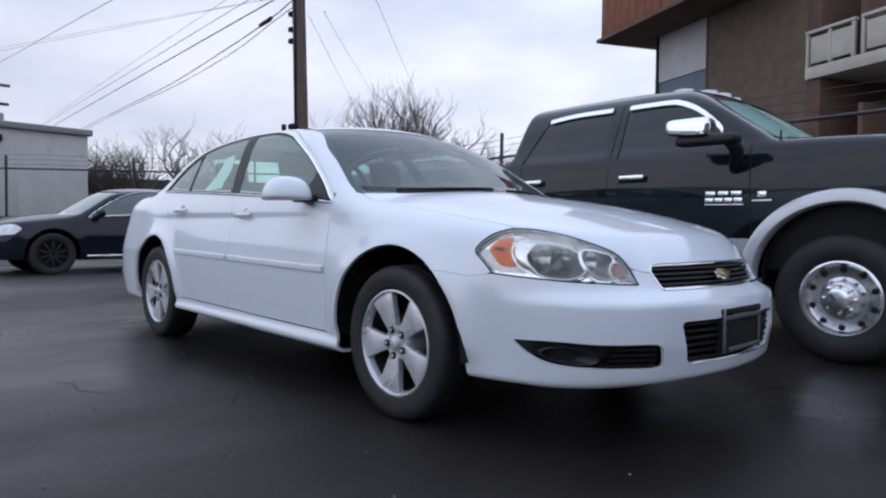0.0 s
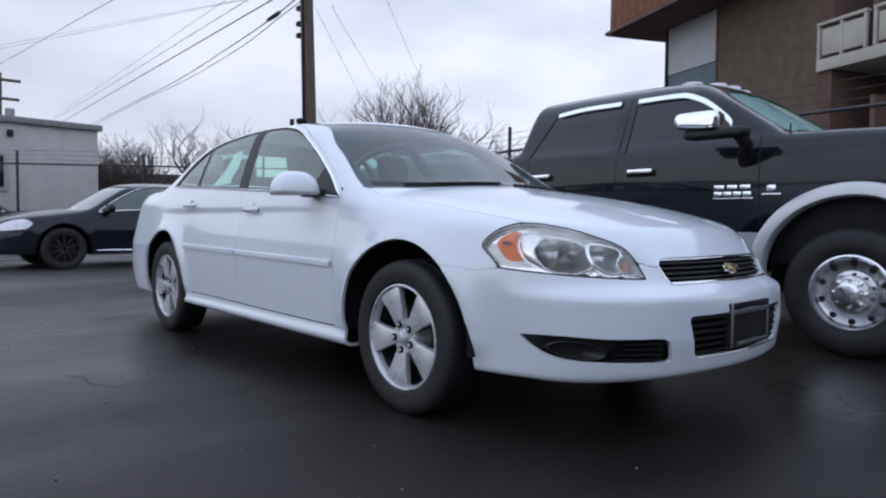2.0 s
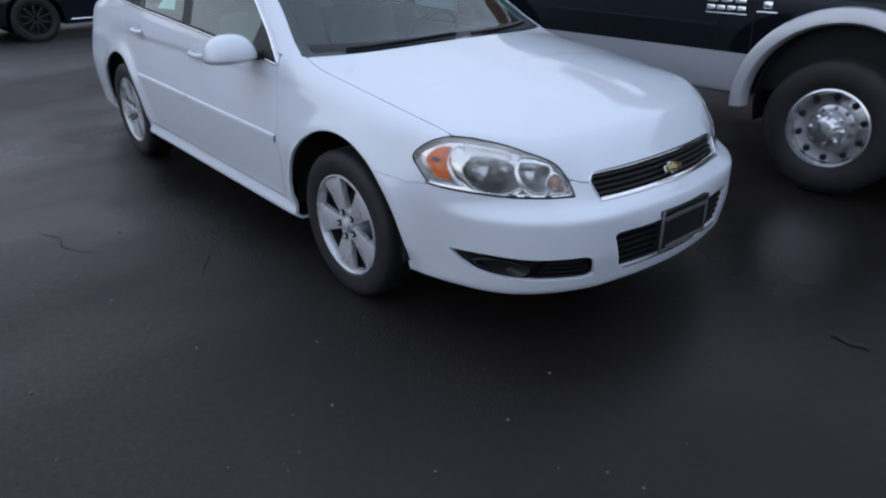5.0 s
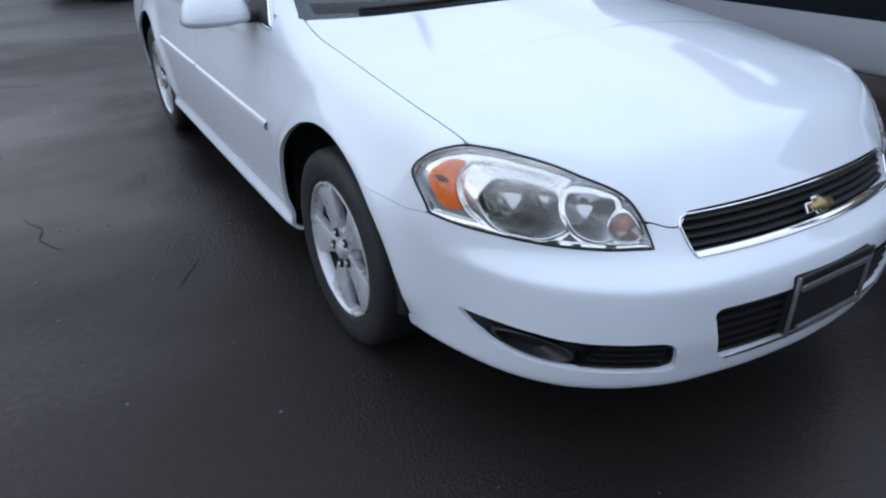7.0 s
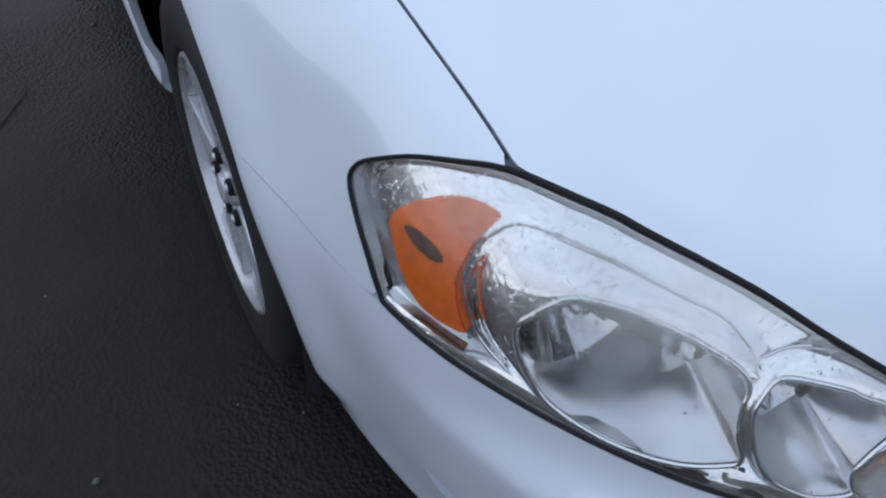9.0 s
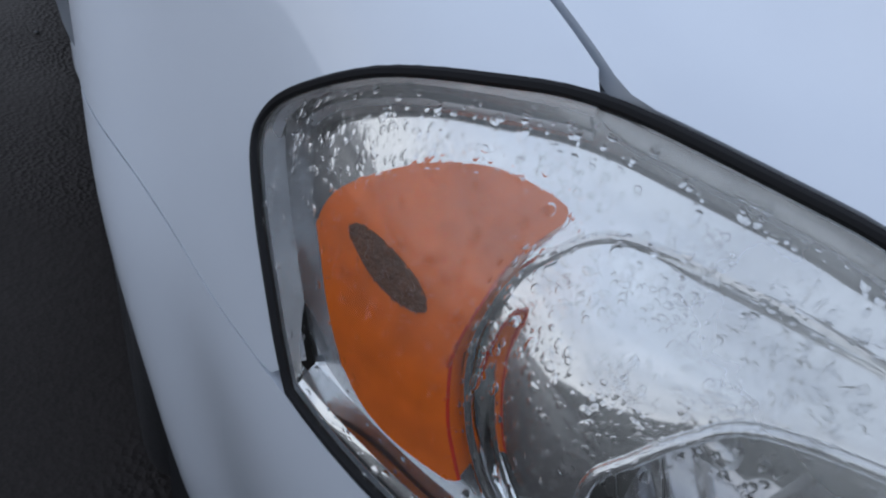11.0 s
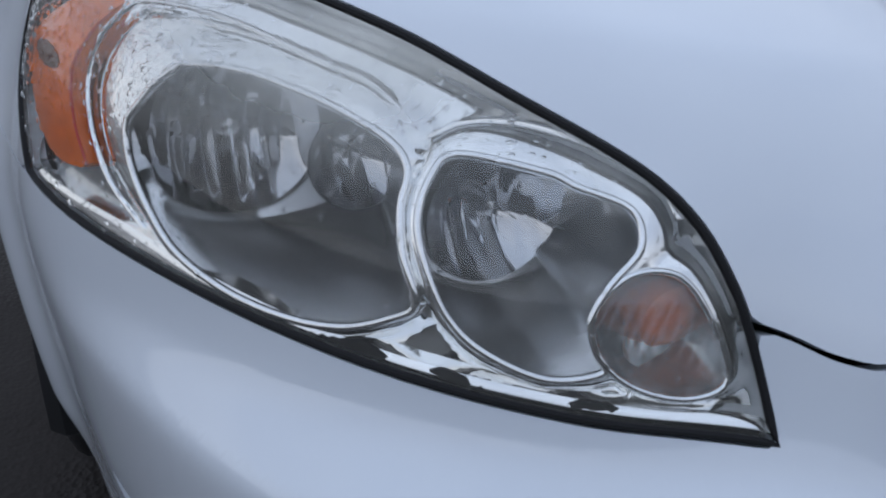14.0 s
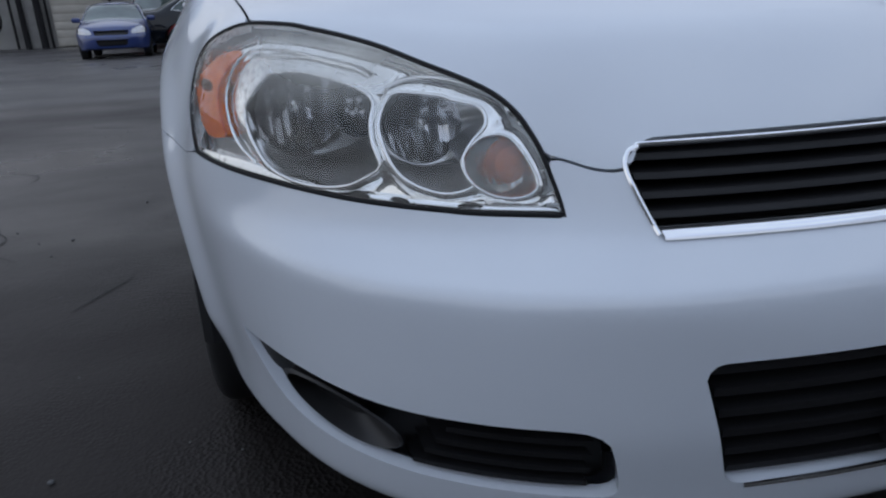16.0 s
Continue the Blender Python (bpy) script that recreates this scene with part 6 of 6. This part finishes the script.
# ---------------------------------------------------------------- bare trees
M_bark = material("dark_wet_bark", (.095, .078, .068), .85, vary=.35, scale=6, bump=.4, bump_scale=50)


def bare_tree(label, at, height, spread, seed, stems=3, levels=5):
    """A leafless tree: stems that fork again and again into fine twigs."""
    rng = random.Random(seed)
    wood, twigs = [], []

    def grow(p, d, length, r, lv):
        pts, q, dd = [np.array(p)], np.array(p), np.array(d, float)
        n = 4
        for i in range(n):
            dd = dd + np.array([rng.uniform(-.22, .22), rng.uniform(-.22, .22), rng.uniform(-.06, .16)])
            dd /= np.linalg.norm(dd)
            q = q + dd * length / n
            pts.append(q)
        rad = np.maximum(np.linspace(r, r * .66, n + 1), .0038)
        (wood if lv < 3 else twigs).append(tube(pts, rad, 7 if lv < 2 else 4 if lv < 4 else 3))
        if lv >= levels:
            return
        for k in range((4 if not lv else rng.choice((3, 3, 4)) if lv < 3 else rng.choice((2, 3, 3)))):
            t = rng.uniform(.6 if not lv else .4, 1.0) if k else 1.0
            i = min(int(t * n), n)
            a = rng.uniform(0, 2 * math.pi)
            out = np.array([math.cos(a) * spread, math.sin(a) * spread, rng.uniform(.12, .75)])
            nd = dd * .62 + out * rng.uniform(.45, .9)
            nd /= np.linalg.norm(nd)
            grow(pts[i], nd, length * rng.uniform(.58, .80), rad[i] * .66, lv + 1)

    tree = thing("bare_tree", label, "tree", pose(*at), "bare trees")
    for k in range(stems):
        a = 2 * math.pi * k / stems + rng.uniform(-.4, .4)
        grow((.12 * math.cos(a), .12 * math.sin(a), -.1), (.32 * math.cos(a) * spread, .32 * math.sin(a) * spread, 1), height * .33, height * .025, 0)
    part("trunk", joined(*wood), M_bark, tree)
    tagged(part("crown", joined(*twigs), M_bark, tree, "fine bare twigs"), kind="stuff")


bare_tree("wide leafless tree with dark twigs behind the fence", (-14.75, 11.2, 0), 7.0, .95, 5, 5, 5)
bare_tree("leafless tree with forked dark trunk", (-25.2, 9.0, 0), 7.0, 1.15, 14, 2, 5)
bare_tree("leafless bushy tree beside the shed", (-26.4, 6.1, 0), 5.4, .85, 12, 5, 5)
bare_tree("leafless bushy tree beside the shed", (-26.8, 4.9, 0), 5.0, .9, 17, 5, 5)
bare_tree("distant leafless tree behind the fence", (-21.6, 22.9, 0), 6.6, .9, 21, 4, 5)
bare_tree("distant leafless tree behind the fence", (-24.5, 24.4, 0), 6.0, .9, 27, 4, 5)
bare_tree("distant leafless tree behind the fence", (-18.0, 24.5, 0), 6.6, .9, 29, 4, 5)

# ---------------------------------------------------------------- low shop with a dark fascia
M_fascia = material("dark_brown_fascia", (.035, .030, .028), .7, vary=.3, scale=1.5)
M_shop = material("grey_brown_wall", (.33, .30, .26), .8, vary=.2, scale=1)
M_sign_bar = material("pale_sign_letters", (.26, .25, .23), .6, vary=.2)
sd = Vector((-28.1 + 34.5, 20.2 - 6.9, 0)).normalized()
shop = thing("shop_building", "low shop with a dark fascia and worn sign", "building", pose(-34.5, 6.9, 0, 0, 0, math.degrees(math.atan2(sd.y, sd.x))))
part("wall", box((-6, 0, 0), (15.2, 8, 2.3), .02), M_shop, shop)
part("fascia", box((-6.3, -.6, 2.2), (15.3, 8.2, 3.08), .03), M_fascia, shop, "dark fascia")
for k in range(4):
    part("shop_window", box((-4 + 4.2 * k, -.03, .5), (-1.6 + 4.2 * k, 0, 1.9), .01), M_dark_glass, shop, "dark shop window")
for x0, x1 in ((11.1, 12.5), (12.75, 13.15), (13.2, 13.5), (13.55, 13.85), (13.9, 14.15)):
    part("sign_bar", box((x0, -.66, 2.5), (x1, -.62, 2.82), .02), M_sign_bar, shop, "pale worn sign lettering bar")
M_roof_far = material("distant_roof", (.10, .085, .075), .85, vary=.25)
hd = thing("distant_house", "distant low brown roofed house", "building", pose(-27, 25.5, 0, 0, 0, 48))
part("wall", box((-4, 0, 0), (6, 6, 2.2), .02), M_shop, hd)
part("roof", slab([(-4.4, 2.2), (6.4, 2.2), (4.6, 3.2), (-2.6, 3.2)], 6.4, 0, pose(0, -.2, 0)), M_roof_far, hd)

# ---------------------------------------------------------------- brick apartment building
def brick():
    m = material("brown_brick", (.118, .090, .064), .85, vary=.22, scale=1.4, bump=.3, bump_scale=90)
    return m


M_brick = brick()
M_panel_white = material("white_stucco_panel", (.50, .50, .51), .8, vary=.08, scale=2)
M_panel_blue = material("blue_grey_panel", (.125, .16, .185), .75, vary=.12, scale=2)
M_soffit = material("brown_soffit", (.11, .065, .05), .8, vary=.2, scale=2)
M_timber = material("rust_brown_timber", (.20, .075, .04), .75, vary=.25, scale=3)
M_cream = material("cream_rail", (.44, .42, .37), .7, vary=.12, scale=3)
M_door_dark = material("dark_red_door", (.045, .018, .016), .6, vary=.2)
M_bluish = material("blue_grey_door", (.16, .20, .25), .6, vary=.15)
apt = thing("apartment_building", "brown brick apartment building with pale balconies", "building", pose(-9.0, 17.1, 0, 0, 0, math.degrees(math.atan2(-.408, .913))))
part("wall", box((-.12, 2.6, 0), (16, 10, 9.6), .02), M_brick, apt, "dark brown wall")
part("brick_wall", box((2.2, 0, 0), (5.72, 2.6, 9.6), .01), M_brick, apt, "brown brick wall")
for x0, x1 in ((2.16, 2.24), (5.72, 6.12)):
    part("pilaster", box((x0, -.03, 0), (x1, 2.6, 9.6), .01), M_soffit, apt, "dark corner strip")
part("white_panel", box((-.10, .02, 5.56), (2.15, 2.6, 7.12), .01), M_panel_white, apt, "white stucco panel")
part("blue_panel", box((-.10, .04, 0), (2.15, 2.6, 5.54), .01), M_panel_blue, apt, "blue grey panel")
part("blue_seam", box((-.11, .02, 3.95), (2.15, .05, 4.02), .005), M_gap, apt)
part("corner_strip", box((-.22, -.02, 0), (-.10, 2.6, 7.12), .01), M_gap, apt, "dark corner strip")
part("upper_floor", box((-1.35, -1.35, 7.16), (5.6, 6, 9.6), .02), M_timber, apt, "rust brown timber upper floor")
part("soffit", box((-1.45, -1.5, 7.04), (5.7, 6, 7.15), .01), M_soffit, apt, "brown soffit")
for k in range(17):
    part("timber_board", box((-1.33 + .4 * k, -1.375, 7.2), (-.95 + .4 * k, -1.352, 9.6), .006), M_timber, apt)
M_course = material("brick_course", (.124, .095, .068), .85, vary=.25, scale=3, bump=.3, bump_scale=90)
for r in range(66):
    zz = 2.0 + .078 * r
    part("brick_course", box((2.26 + .0, -.004 - .003 * (r % 2), zz), (5.70, .02, zz + .070), .002), M_course, apt)
for lv, z in enumerate((.98, 4.45)):
    bal = part("balcony", box((5.74, -.10, z), (16, 2.6, z + .28), .01), M_cream, apt, "cream balcony slab")
    for x0, x1, w in ((5.76, 7.08, z + .0), (7.22, 9.6, z - .15), (9.75, 12, z)):
        if lv:
            part("parapet", box((x0 + .12, -.09, z + .36), (x1 - .05, -.03, z + .98), .01), M_cream, bal, "cream parapet panel")
        part("rail", box((x0, -.14, z + 1.06), (x1, -.0, z + 1.14), .015), M_cream, bal)
        for xp in (x0 + .04, (x0 + x1) / 2, x1 - .06):
            part("post", box((xp - .035, -.12, z + .28), (xp + .035, -.03, z + 1.08), .008), M_cream, bal)
    part("door", box((6.2, 2.56, z + .3), (7.0, 2.62, z + 2.4), .01), M_door_dark, apt, "dark red door")
    part("door", box((7.1, 2.55, z + .3), (7.9, 2.62, z + 2.3), .01), M_bluish, apt, "blue grey door")
    part("partition", box((7.12, -.02, z + .28), (7.24, 2.56, z + 2.7), .01), M_soffit, apt)
part("balcony_brace", slab([(5.86, 1.28), (5.94, 1.28), (6.98, 2.04), (6.90, 2.04)], .06, 0, pose(0, -.12, 0)), M_cream, apt)
wing = thing("apartment_wing", "rust brown balcony wing of a building further off", "building", pose(-10.9, 19.2, 0, 0, 0, -24))
part("balcony_box", box((.1, -1.2, 4.2), (2.4, 1.5, 5.1), .02), M_timber, wing, "rust brown balcony front")
part("slab", box((-.05, -1.35, 4.05), (2.4, 1.5, 4.2), .01), M_soffit, wing, "brown balcony slab")
part("wall", box((.3, 1.5, 0), (4, 5, 5.0), .01), M_brick, wing)

# ---------------------------------------------------------------- unseen plain wall added behind the walk to shape low reflections
M_close = material("plain_grey_wall", (.14, .14, .135), .8, vary=.15, scale=.6, bump=.1, bump_scale=20)
tagged(part("unseen_wall_east", box((12.0, -70, 0), (20.0, 60, 4.3), .02), M_close), "unseen plain grey wall added to darken low reflections", "wall", kind="structure")
